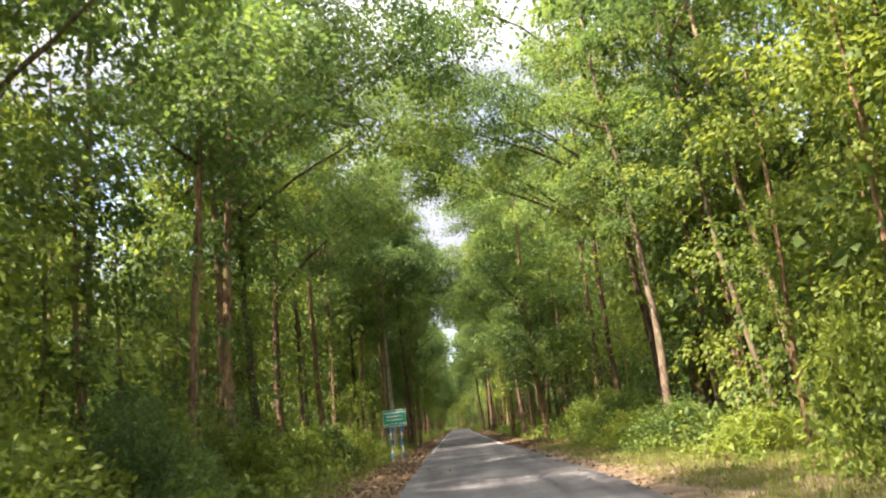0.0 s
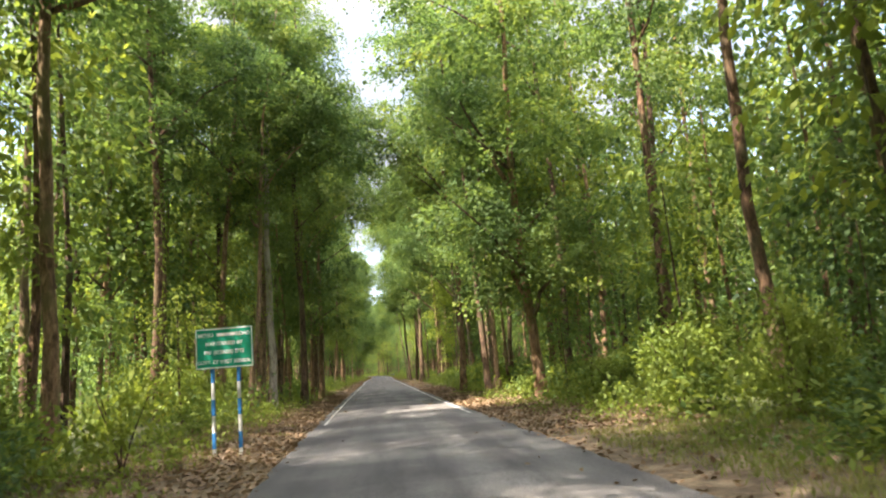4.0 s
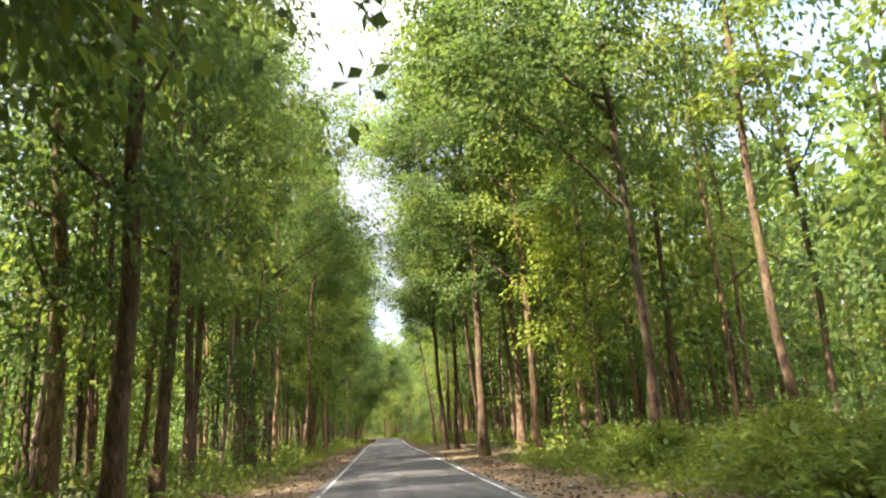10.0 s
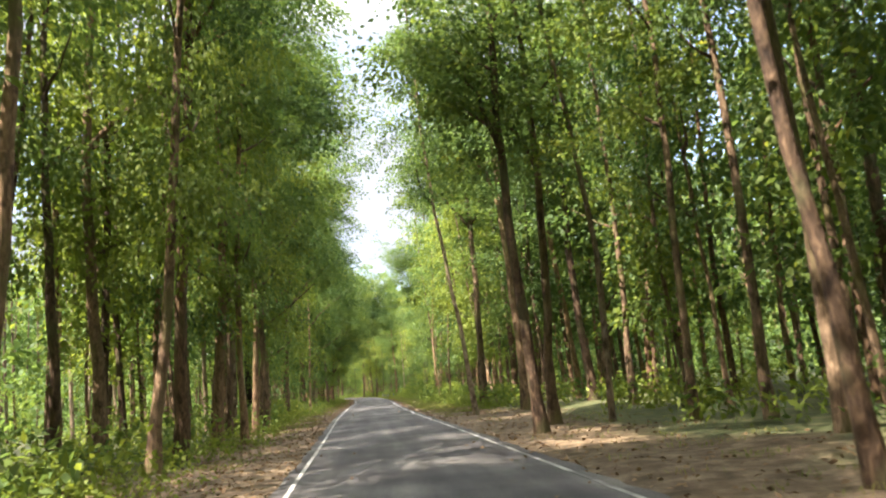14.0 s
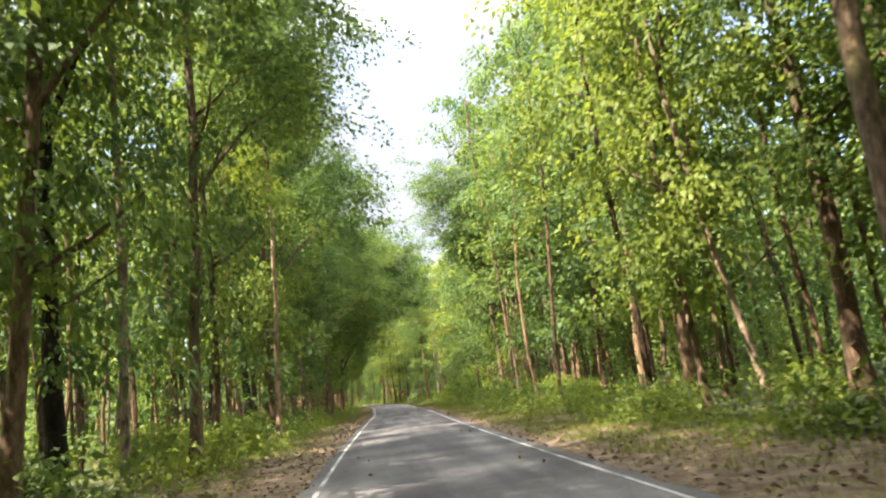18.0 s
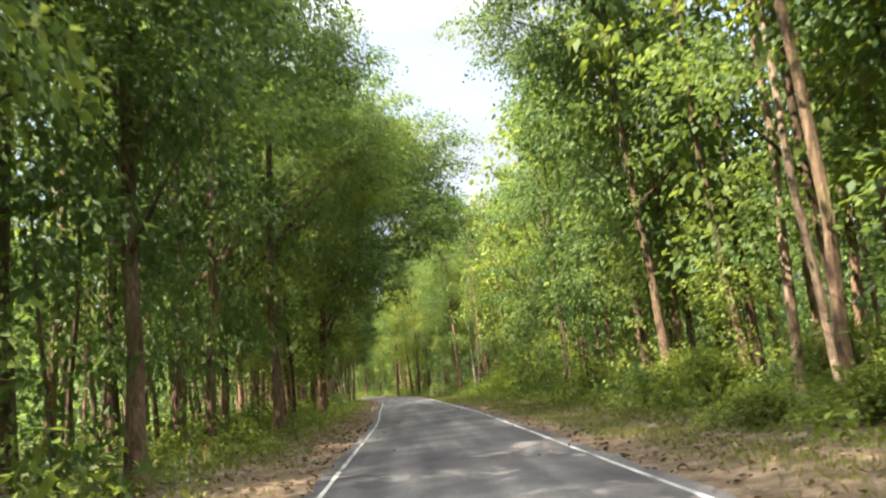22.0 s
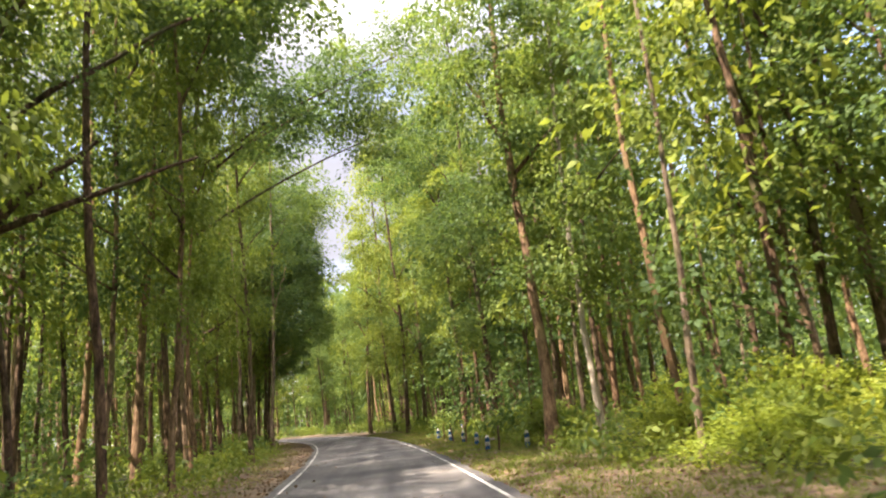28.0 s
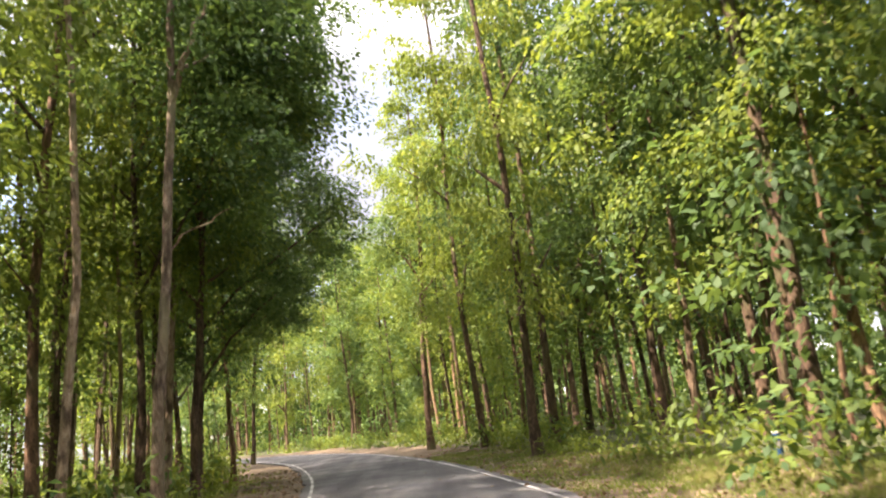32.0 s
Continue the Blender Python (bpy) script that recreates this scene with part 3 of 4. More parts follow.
STAND_FIFTH = [
    (-9.5, 170.1, 0.5, 0), (13.6, 171.6, 0.43, -0.05), (11.4, 173.6, 0.47, 0.12), (-9.9, 174.8, 0.39, -0), (-7.1, 179.6, 0.34, 0.04),
    (-10.4, 181.6, 0.39, 0.06), (-8.6, 182.1, 0.42, 0.03), (7, 182.2, 0.4, 0), (-13, 183.2, 0.39, 0.04), (8.3, 184.4, 0.42, 0),
    (-6, 184.9, 0.41, 0.02), (-8.4, 187.3, 0.34, 0), (9.4, 190.6, 0.34, 0), (-9.2, 193.8, 0.29, -0.01), (-20.2, 195.1, 0.5, 0),
    (-7.6, 198.1, 0.36, 0), (-15.7, 200.3, 0.42, 0.01), (-6.2, 200.8, 0.49, -0.02), (-9.4, 205, 0.5, 0.05), (-10.5, 210.6, 0.39, -0.03),
]
STAND_SIXTH = [
    (-7.9, 223.6, 0.42, 0.06), (10.8, 224.6, 0.34, -0.02), (-6.3, 226.4, 0.28, 0.03), (-8.2, 227, 0.29, 0.04), (4, 228, 0.42, 0.01),
    (5.5, 228.3, 0.26, 0.03), (15.8, 228.9, 0.5, 0), (-7, 231.1, 0.2, 0.03), (-8.7, 231.3, 0.5, 0.04), (-11.3, 233.4, 0.43, 0.04),
    (17.1, 235, 0.32, -0.02), (-12.5, 235.5, 0.35, 0), (7.1, 239.6, 0.39, 0.05), (-6.8, 241, 0.36, 0), (-11.4, 246.4, 0.39, 0.04),
    (3.9, 249.6, 0.35, 0.01), (5.4, 252.5, 0.3, 0), (11, 253.3, 0.39, 0.01), (-11.1, 254.7, 0.46, 0.03), (13.1, 256.5, 0.36, 0),
]
STAND_SEVENTH = [
    (-9.1, 260.1, 0.4, 0.02), (-15, 264.8, 0.39, 0.01), (-9.9, 267.4, 0.3, 0.02), (-2, 276, 0.39, 0.04), (1.7, 281.2, 0.26, 0),
    (2.5, 285.9, 0.42, -0.1), (-13.4, 286.7, 0.42, 0.11), (-1.9, 290.2, 0.35, 0), (-9.7, 309, 0.3, 0), (-8.3, 311.4, 0.3, 0),
]

STAND_EXTRA = [(-7.2, 139, 0.34, 0.02), (-6.9, 148, 0.38, 0.01), (-7.4, 152.5, 0.3, 0.0), (-6.8, 161, 0.36, 0.02), (-7.3, 166, 0.3, 0.01), (-6.7, 173, 0.4, 0.02),
               (-7.0, 192, 0.36, 0.01), (-7.3, 206, 0.34, 0.02), (-6.9, 211, 0.3, 0.02), (-7.4, 217, 0.34, 0.03), (6.6, 108, 0.3, -0.01), (7.6, 112, 0.28, 0.0)]
SPECIAL = {(5.3, 47.9), (-7.9, 223.6), (17.1, 235), (6.7, 90.5), (8.5, 80.8), (6.8, 24.5), (-6.2, 200.8), (-7.6, 55.8), (-6.2, 54.9), (16, 57.9), (-6, 156.8)}
placed = []
for stand in (STAND_FIRST, STAND_SECOND, STAND_THIRD, STAND_FOURTH, STAND_FIFTH, STAND_SIXTH, STAND_SEVENTH, STAND_EXTRA):
    for x, y, d, lean in stand:
        placed.append((x, y))
        if (x, y) in SPECIAL:
            continue
        rng = random.Random(int(x * 10) * 13 + int(y * 10))
        mid = road_x(y)
        left = x < mid
        near_road = abs(x - mid) < 9
        if left:
            foot = rng.uniform(8.5, 12) if 26 < y < 62 else rng.uniform(4.5, 7) if y < 100 else rng.uniform(3.3, 5.4) if y < 218 else rng.uniform(5, 7)
        else:
            foot = rng.uniform(8, 11) if 62 < y < 138 else rng.uniform(3.8, 6.5) if y > 138 else rng.uniform(5.0, 8.0)
        reach = []
        if near_road and y < 112:
            if 40 < y < 62:
                reach.append(((mid - x) * rng.uniform(0.15, 0.6), rng.uniform(-1.5, 1.5), rng.uniform(13.0, 19.0), rng.uniform(1.8, 2.6)))
            else:
                for _ in range(1 if left else 2):
                    reach.append(((mid - x) * rng.uniform(0.2, 0.85), rng.uniform(-1.5, 1.5), rng.uniform(10.0, 18.0), rng.uniform(2.1, 3.0)))
        elif near_road and left:
            far_in = 0.8 if y > 160 else 0.72
            for low, high in ((8.5, 12.0), (13.0, 17.0), (16.5, 19.5))[:3 if rng.random() < 0.55 else 2]:
                reach.append(((mid - x) * rng.uniform(0.15, far_in), rng.uniform(-1.5, 1.5), rng.uniform(low, high), rng.uniform(2.0, 3.1)))
        elif near_road and y > 112 and rng.random() < 0.8:
            reach.append(((mid - x) * rng.uniform(0.15, 0.45), rng.uniform(-1.5, 1.5), rng.uniform(10, 17), rng.uniform(2.0, 2.9)))
            if 135 < y < 215:
                reach.append(((mid - x) * rng.uniform(0.3, 0.55), rng.uniform(-1.5, 1.5), rng.uniform(15, 20), rng.uniform(2.2, 3.0)))
        high = (18, 20.5) if left and 184 < y < 199.5 else (21, 26) if left and (98 < y < 220 or 232 < y < 275) or 62 < y < 112 or 138 < y < 200 else (17, 23)
        climb = None
        if left and y < 66 and rng.random() < 0.75 or left and y < 100 and rng.random() < 0.25 or not left and y < 60 and rng.random() < 0.3:
            climb = (rng.uniform(2.5, 5.5), rng.uniform(3.5, 7.0))
        if left and (214 < y < 256 or 104 < y < 132):
            reach = reach[1:2]
        elif left and 184 < y < 199.5:
            reach = reach[:2]
        # left stretches 104-132 and 214-256: more light-leaved crowns, brightening their shaded side by colour
        tree(x, y, d * (0.72 if left and y > 214 else 1), lean, h=rng.uniform(*high), foot=foot + (1.8 if left and (214 < y < 222 or 104 < y < 132) else 0), reach=reach, vine=climb, skin=bark_black if (x, y) in ((-8.8, 144.2), (-9.5, 170.1)) else bark_white if (x, y) in ((5.5, 228.3), (-5.4, 56.6)) else bark_pale if (x, y) in ( (7.1, 144.6), (6.2, 65), (7.5, 86.9), (3.2, 127.6)) else bark_dark if y > 245 else rng.choice([bark, bark, bark_dark]),
             crowns=CROWNS if rng.random() < (0.3 if left and 214 < y < 256 else 0.5 if left and 104 < y < 132 else 0.85 if left else 0.72) else CROWNS_LIGHT, fat=1.08 if left and 130 < y < 218 else 1.35 if not left and 62 < y < 112 else 1.25 if not left and 138 < y < 215 else 0.5 + 0.9 * d if left and 214 < y < 256 else min(1.2, 0.62 + 1.1 * d))

# tall trees whose boughs close over the road
for x, y, d, over in ((-7.4, 38.5, 0.4, 1), (8.4, 43.0, 0.36, 1), (-11.4, 46.0, 0.38, 1), (7.6, 52.5, 0.34, 1), (7.8, 60.2, 0.36, 1), (-7.4, 73.5, 0.32, 1), (-7.6, 24.0, 0.4, 1), (8.2, 29.5, 0.36, 1), (7.9, 36.5, 0.34, 1), (-7.4, 108.5, 0.34, 1)):
    r = random.Random(int(y * 10))
    s = -1 if x > 0 else 1
    tree(x, y, d, 0.02 * s, h=r.uniform(22, 25), foot=r.uniform(9, 11), fat=1.25, skin=bark if x < 0 else bark_dark,
         reach=[(s * (abs(x) - r.uniform(0.0, 3.2)), r.uniform(-1, 1), r.uniform(16.5, 20), 2.9)] + ([(s * (abs(x) - r.uniform(-1.5, 1.0)), 1.5, 15.0 + r.random(), 3.0), (s * (abs(x) - 3.5), -0.5, 14.0, 2.6)] if y < 40 else []),
         label="tall sal tree with boughs closing over the road")
    placed.append((x, y))

for x, y, d in ((1.0, 260.5, 0.34), (2.6, 265.5, 0.38), (0.2, 269.5, 0.32), (5.2, 261.0, 0.36), (4.4, 270.0, 0.34), (5.2, 245.6, 0.36), (6.4, 256.5, 0.38)):
    r = random.Random(int(y * 10))
    tree(x, y, d, -0.01, h=r.uniform(22, 25), foot=r.uniform(5, 7), fat=1.15, skin=r.choice([bark, bark_dark]), crowns=CROWNS_LIGHT if r.random() < 0.3 else CROWNS, reach=[(-2.6, -0.5, 15.5, 2.8), (-1.8, 0.6, 11.0, 2.4)] if y < 258 else (), label="tall leafy tree on the outside of the bend")
    placed.append((x, y))

for x, y, d in ((-9.8, 257.5, 0.28), (-11.0, 262.5, 0.26)):
    r = random.Random(int(y * 10))
    s = -1 if x > 0 else 1
    # crown uses the lighter leaf in place of sunlight on it; boughs stay dark
    tree(x, y, d, 0.02 * s, h=r.uniform(20, 23), foot=6.0, fat=1.0, crowns=CROWNS_LIGHT, skin=bark_dark, reach=[(s * r.uniform(3.5, 4.5), 0.5, r.uniform(11, 12.5), 3.0), (s * r.uniform(4.0, 5.5), -0.5, r.uniform(14.5, 17), 3.3), (s * r.uniform(1.5, 3.0), -1.5, r.uniform(7.5, 9.0), 2.6), (s * r.uniform(2.0, 3.5), -1.8, r.uniform(12, 14), 3.0)],
         label="dark green tree with boughs hanging over the bend")
    placed.append((x, y))

tree(5.3, 47.9, 0.46, -0.01, h=17, foot=4.2, fat=1.35, limbs=6, reach=[(-1.6, -0.5, 6.2, 2.3), (1.3, -0.8, 5.4, 2.0), (-2.0, 0.5, 10.5, 2.6)],
     label="leafy dark green tree with low spreading foliage and red-brown trunk")
tree(-7.6, 55.8, 0.36, 0.06, h=20, foot=9, reach=[(4.5, 0, 14.5, 2.8)], bend=0.3, vine=(3.6, 6.0), label="leaning sal tree with vine-covered brown trunk")
tree(-6.2, 54.9, 0.28, 0.10, h=19, foot=9.5, reach=[(3.5, 1, 13, 2.6)], bend=0.3, vine=(5.0, 4.5), label="slender tree leaning over the verge with brown bark")
tuft = tree(-6.0, 156.8, 0.24, 0.0, h=17, foot=12, fat=0.7, skin=bark_pale, limbs=2, label="slender pale trunk with a small yellow-green top")
child("yellow_foliage", CROWN_YELLOW, tuft, Matrix.Translation((-0.4, 0, 10.0)) @ Matrix.Diagonal((0.8, 0.8, 0.35, 1)), "small spray of yellow-green leaves")
feathery = tree(16.0, 57.9, 0.4, 0.0, h=20, foot=11, crowns=CROWNS_LIGHT, fat=1.0, label="tall reddish trunk half hidden in feathery yellow-green foliage")
child("yellow_foliage", CROWN_YELLOW, feathery, Matrix.Translation((-0.2, -0.6, 4.6)) @ Matrix.Diagonal((1.75, 1.75, 0.8, 1)), "feathery bright yellow-green leaves")
tree(6.8, 24.5, 0.36, -0.03, h=16, foot=8, skin=bark_pale, label="leaning tree with pale peeling bark beside bright bushes")
yellow = tree(6.7, 90.5, 0.24, -0.02, h=15, foot=9, skin=bark_pale, limbs=3, label="slender pale tree with hanging yellow-green foliage")
child("yellow_foliage", CROWN_YELLOW, yellow, Matrix.Translation((-0.9, -0.4, 2.6)) @ Matrix.Diagonal((1.15, 1.15, 1.1, 1)), "bright yellow-green hanging leaves")
tree(8.5, 80.8, 0.3, -0.02, h=18, foot=9, label="tall brown tree with light green leaves and forked top", crowns=CROWNS_LIGHT)
withered = tree(10.1, 74.4, 0.26, 0.0, h=14, foot=10.5, fat=0.6, limbs=2, label="tree with withered rust-coloured leaves on spreading limbs")
child("withered_leaves", CROWN_RUST, withered, Matrix.Translation((0, 0, 7.0)), "withered orange-brown leaves")
tree(-10.0, 223.2, 0.44, 0.07, h=18, foot=9.5, skin=bark_dark, fat=0.9, reach=[(6.5, 1, 12.5, 2.8)], bare=[(5.7, 3.0, 0.1, 2.6, 0.16), (5.9, 5.2, 0.3, 1.9, 0.11), (10.8, 2.0, -0.4, 2.6, 0.10)],
     label="dark leaning tree with thick forking mossy limbs")
tree(17.1, 235, 0.40, -0.06, h=18, foot=9, skin=bark_pale, bare=[(3.0, -4.2, -1, 1.2, 0.09), (4.5, -3.6, -1, 4.5, 0.12)],
     crowns=CROWNS_LIGHT, fat=1.3, label="pale forked tree with long bare side limbs")
# lighter crown leaves lift the shadowed side of this dark tree
tree(-6.2, 200.8, 0.5, 0.03, h=21, foot=3.6, fat=1.3, crowns=CROWNS_LIGHT, skin=bark_dark, reach=[(6.2, 3.5, 13.5, 3.9), (8.0, 4.5, 11.8, 2.9), (3.5, 2.0, 11, 3.5), (5.0, 2.5, 16.5, 3.6), (2.4, -1.0, 7.0, 3.0), (6.8, 1.8, 11.0, 3.2), (5.2, 5.0, 14.6, 3.6), (7.4, 3.0, 15.2, 3.2), (3.0, 0.4, 14.0, 3.6), (3.4, 3.6, 8.4, 2.6), (1.2, 2.0, 9.5, 3.2)],
     label="large dark tree with heavy boughs over the road")
for dx, dy, k in ((0.0, 0.0, 0), (-0.7, 0.3, 1)):
    tree(9.7 + dx, 21.1 + dy, 0.3 - 0.08 * k, -0.05 - 0.05 * k, h=17, foot=8.5, skin=bark_pale, limbs=3, label="pale-barked tree leaning among dense green leaves")
    placed.append((9.7 + dx, 21.1 + dy))
for x, y, d in ((-8.9, 26.3, 0.42), (-6.9, 18.5, 0.3), (-10.6, 20.0, 0.34)):
    tree(x, y, d, 0.02, h=19, foot=9.5, skin=bark, fat=0.9, reach=[(3.5, 2, 15.0, 2.2)])
    placed.append((x, y))

tree(-8.6, 234.5, 0.32, 0.03, h=20, foot=10, fat=0.8, skin=bark_dark, reach=[(7.0, 0.5, 14.6, 2.8), (8.6, 1.0, 13.0, 2.3), (4.6, -0.5, 13.2, 2.5), (9.6, 0.0, 16.0, 2.3)], label="tall dark tree with high boughs crossing the road")
placed.append((-8.6, 234.5))

# a dead sapling
dead = new("dead_sapling")
r = random.Random(77)
pts = trunk_line(4.6, 0.04, r, 0.35, 8)
child("trunk", mesh_from("trunk", *tube(pts, [0.045 * (1.1 - 0.85 * p[2] / 4.6) for p in pts], 7), bark_pale), dead)
for i in range(9):
    a = on_line(pts, 1.6 + 0.33 * i)
    q = r.uniform(0, 6.28)
    child("twig", limb_mesh(a, a + Vector((math.cos(q), math.sin(q), r.uniform(0.3, 0.9))) * r.uniform(0.6, 1.3), 0.016, r, bark_pale, 0.15), dead)
dead.matrix_basis = pose(8.6, 23.4, floor_z(8.6, 23.4))
tagged(dead, "leafless pale dead sapling with thin crooked twigs", "dead sapling")

# trees between and behind the first rows
rng = random.Random(11)


def free(x, y, gap):
    return all((x - a) ** 2 + (y - c) ** 2 > gap * gap for a, c in placed)


for side in (-1, 1):
    y = -22.0
    while y < 325:
        y += rng.uniform(2.0, 3.8)
        x = road_x(y) + side * rng.uniform(7.5, 12.5)
        if side < 0 and y > 98 and rng.random() < (0.6 if 155 < y < 205 else 0.3 if y < 135 else 0.5) or side > 0 and (28 < y < 70 and rng.random() < 0.45 or 38 < y < 58):
            continue
        if off_road(x, y) > 6.5 and free(x, y, 1.7) and not (side > 0 and 76 < y < 90 and x < 10) and not (side < 0 and 14 < y < 62 and x > -9.5):
            # left of the road past 98, paler leaf colour makes up for missing light
            tree(x, y, rng.uniform(0.16, 0.32), rng.uniform(-0.03, 0.03), h=rng.uniform(18, 24) if 60 < y < 130 else rng.uniform(14, 21), foot=rng.uniform(7, 10) if side < 0 and 38 < y < 66 else rng.uniform(3.8, 7.5),
                 skin=rng.choice([bark, bark_dark, bark_dark]), crowns=CROWNS_MID[:2] if side < 0 and y > 98 else CROWNS_MID, limbs=2, fat=rng.uniform(0.9, 1.2),
                 reach=[(-side * rng.uniform(5, 8.5), rng.uniform(-2, 2), rng.uniform(10, 19), rng.uniform(2.3, 3.2))] if y < 40 and rng.random() < 0.9 else [])
            placed.append((x, y))

for i in range(32):
    x, y = (rng.uniform(-15.0, -10.5), 52 + (i - 22) * 2.6) if i >= 22 else (rng.uniform(-15.5, -10.2), 2 + i * 5.2 + rng.uniform(-1, 1)) if i < 12 else (rng.uniform(10.5, 18), 6 + (i - 12) * 3.0)
    if free(x, y, 1.6) and not (x < 0 and 24 < y < 51):
        tree(x, y, rng.uniform(0.2, 0.36), rng.uniform(-0.03, 0.03), h=rng.uniform(18, 23), foot=rng.uniform(4, 8), skin=rng.choice([bark, bark_dark]), crowns=CROWNS_MID, limbs=2, fat=rng.uniform(1.05, 1.3))
        placed.append((x, y))

# the woods behind, as single trees
protos = []
for i in range(6):
    r = random.Random(100 + i)
    ob = new("light_crowned_tree" if i % 2 else "forest_tree")
    h = 14 + i % 3
    pts = trunk_line(h, 0, r, 0.25, 8)
    me = mesh_from("trunk", *tube(pts, [0.13 * (1.05 - 0.7 * p[2] / h) for p in pts], 7), (bark, bark_dark, bark)[i % 3])
    child("trunk", me, ob)
    child("crown", CROWNS_FAR[i], ob, Matrix.Translation((0, 0, 3.2 + i % 2)))
    if i % 2:
        tagged(ob, "slender forest tree with light green sunlit leaves", "tree", "light-crowned trees of the deeper forest")
    else:
        tagged(ob, "slender forest tree with brown trunk and dark green crown", "tree", "trees of the deeper forest")
    protos.append(ob)
for i in range(5):
    r = random.Random(200 + i)
    ob = new("sapling")
    pts = trunk_line(4.5, 0, r, 0.3, 6)
    child("trunk", mesh_from("trunk", *tube(pts, [0.04 * (1.1 - 0.8 * p[2] / 4.5) for p in pts], 6), bark_dark), ob)
    child("crown", CROWNS_LOW[i], ob, Matrix.Translation((0, 0, 0.5)))
    tagged(ob, "young leafy sapling growing under the tall trees", "sapling", "saplings under the trees")
    protos.append(ob)
for i in range(3):
    r = random.Random(230 + i)
    ob = new("young_tree")
    pts = trunk_line(9.0, 0, r, 0.3, 8)
    child("trunk", mesh_from("trunk", *tube(pts, [0.075 * (1.1 - 0.8 * p[2] / 9) for p in pts], 7), bark), ob)
    child("crown", CROWNS_HALF[i], ob, Matrix.Translation((0, 0, 1.3)))
    tagged(ob, "half-grown leafy tree crowding the forest edge", "tree", "young trees at the forest edge")
    protos.append(ob)
for i in range(3):
    r = random.Random(250 + i)
    ob = new("pole_tree")
    pts = trunk_line(17.0, 0, r, 0.35, 9)
    child("trunk", mesh_from("trunk", *tube(pts, [0.105 * (1.05 - 0.7 * p[2] / 17) for p in pts], 7), (bark, bark_pale, bark_dark)[i]), ob)
    child("crown", CROWNS_POLE[i], ob, Matrix.Translation((0, 0, 9.2)))
    tagged(ob, "slim straight young sal tree with a bare lower trunk", "tree", "slim trees behind the first row")
    protos.append(ob)
used = set()


def plant(k, m, s):
    if k in used:
        q = copy_thing(protos[k], m)
        q.scale = (s, s, s)
    else:
        protos[k].matrix_basis = m
        used.add(k)


tall = young = tries = 0
while (tall < 540 or young < 230) and tries < 12000:
    tries += 1
    side = -1 if rng.random() < 0.45 else 1
    y = rng.uniform(-30, 345)
    is_young = rng.random() < 0.45
    x = road_x(min(y, 332)) + side * ((6.2 if is_young else 9) + (20 if is_young else 19) * rng.random() ** 1.2)
    if (is_young and young >= 230) or (not is_young and tall >= 540):
        continue
    if 42 < y < 55 and 8 < x < 14 or 40 < y < 50 and -15.5 < x < -10:
        continue
    if side < 0 and y > 130 and rng.random() < 0.45:
        continue
    if is_young and (62 < y < 132 and 0 < x < 9 or 98 < y < 135 and -10 < x < 0 or 205 < y < 260 and -11 < x < 0):
        continue
    if off_road(x, y) < (5.6 if is_young else 7.5) or not free(x, y, 0.9 if is_young else 1.3):
        continue
    k = rng.randrange(6, 11) if is_young else rng.randrange(6)
    s = rng.uniform(0.55, 1.35) if is_young else rng.uniform(0.85, 1.2)
    plant(k, pose(x, y, floor_z(x, y) - 0.05, rng.uniform(-2, 2), rng.uniform(-2, 2), rng.uniform(0, 360)) @ Matrix.Diagonal((s, s, s, 1)), s)
    placed.append((x, y))
    tall, young = tall + (not is_young), young + is_young

# half-grown trees that crowd the first stretch
for i in range(96):
    side = 1 if i % 3 == 0 else -1
    y = rng.uniform(6, 62) if i < 60 else rng.uniform(12, 40)
    x = road_x(y) + side * rng.uniform(6.8 if side > 0 else 8.4 if y < 36 else 9.8, 17)
    if free(x, y, 1.0) and not (42 < y < 55 and 8 < x < 14 or 40 < y < 50 and -15.5 < x < -10):
        s = rng.uniform(0.7, 1.15)
        plant(rng.randrange(11, 14), pose(x, y, floor_z(x, y) - 0.05, 0, 0, rng.uniform(0, 360)) @ Matrix.Diagonal((s, s, s, 1)), s)
        placed.append((x, y))

# slim bare-stemmed trees
for i in range(260):
    side = 1 if i % 3 == 0 and i < 210 else -1
    y = rng.uniform(88, 300) if i < 210 else rng.uniform(222, 264)
    x = road_x(y) + side * rng.uniform(6.0, 19)
    if off_road(x, y) > 5.2 and free(x, y, 0.8):
        s = rng.uniform(0.7, 1.2)
        plant(rng.randrange(14, 17), pose(x, y, floor_z(x, y) - 0.05, rng.uniform(-2, 2), rng.uniform(-2, 2), rng.uniform(0, 360)) @ Matrix.Diagonal((s, s, s, 1)), s)
        placed.append((x, y))

# leafy second row that closes the canopy beside the straight
for x, y in ((-9.6, 92.0), (-10.0, 100.2)):
    tree(x, y, 0.22, 0.03, h=rng.uniform(20, 23), foot=10.0, fat=0.95, crowns=CROWNS_LIGHT, skin=bark_dark, reach=[(3.2, 0.5, 16.5, 2.8)], label="slender light-leaved tree in the second row")
    placed.append((x, y))

# pale forked tree where the verge begins to turn
tree(-7.5, 251.9, 0.28, 0.05, h=20, foot=9.5, fat=0.85, skin=bark_pale, bend=0.12, bare=[(8.4, 0.9, 0.1, 2.8, 0.08), (5.2, 1.3, 0.2, 0.9, 0.03)], label="pale-barked tree forking high beside the bend")
placed.append((-7.4, 251.9))

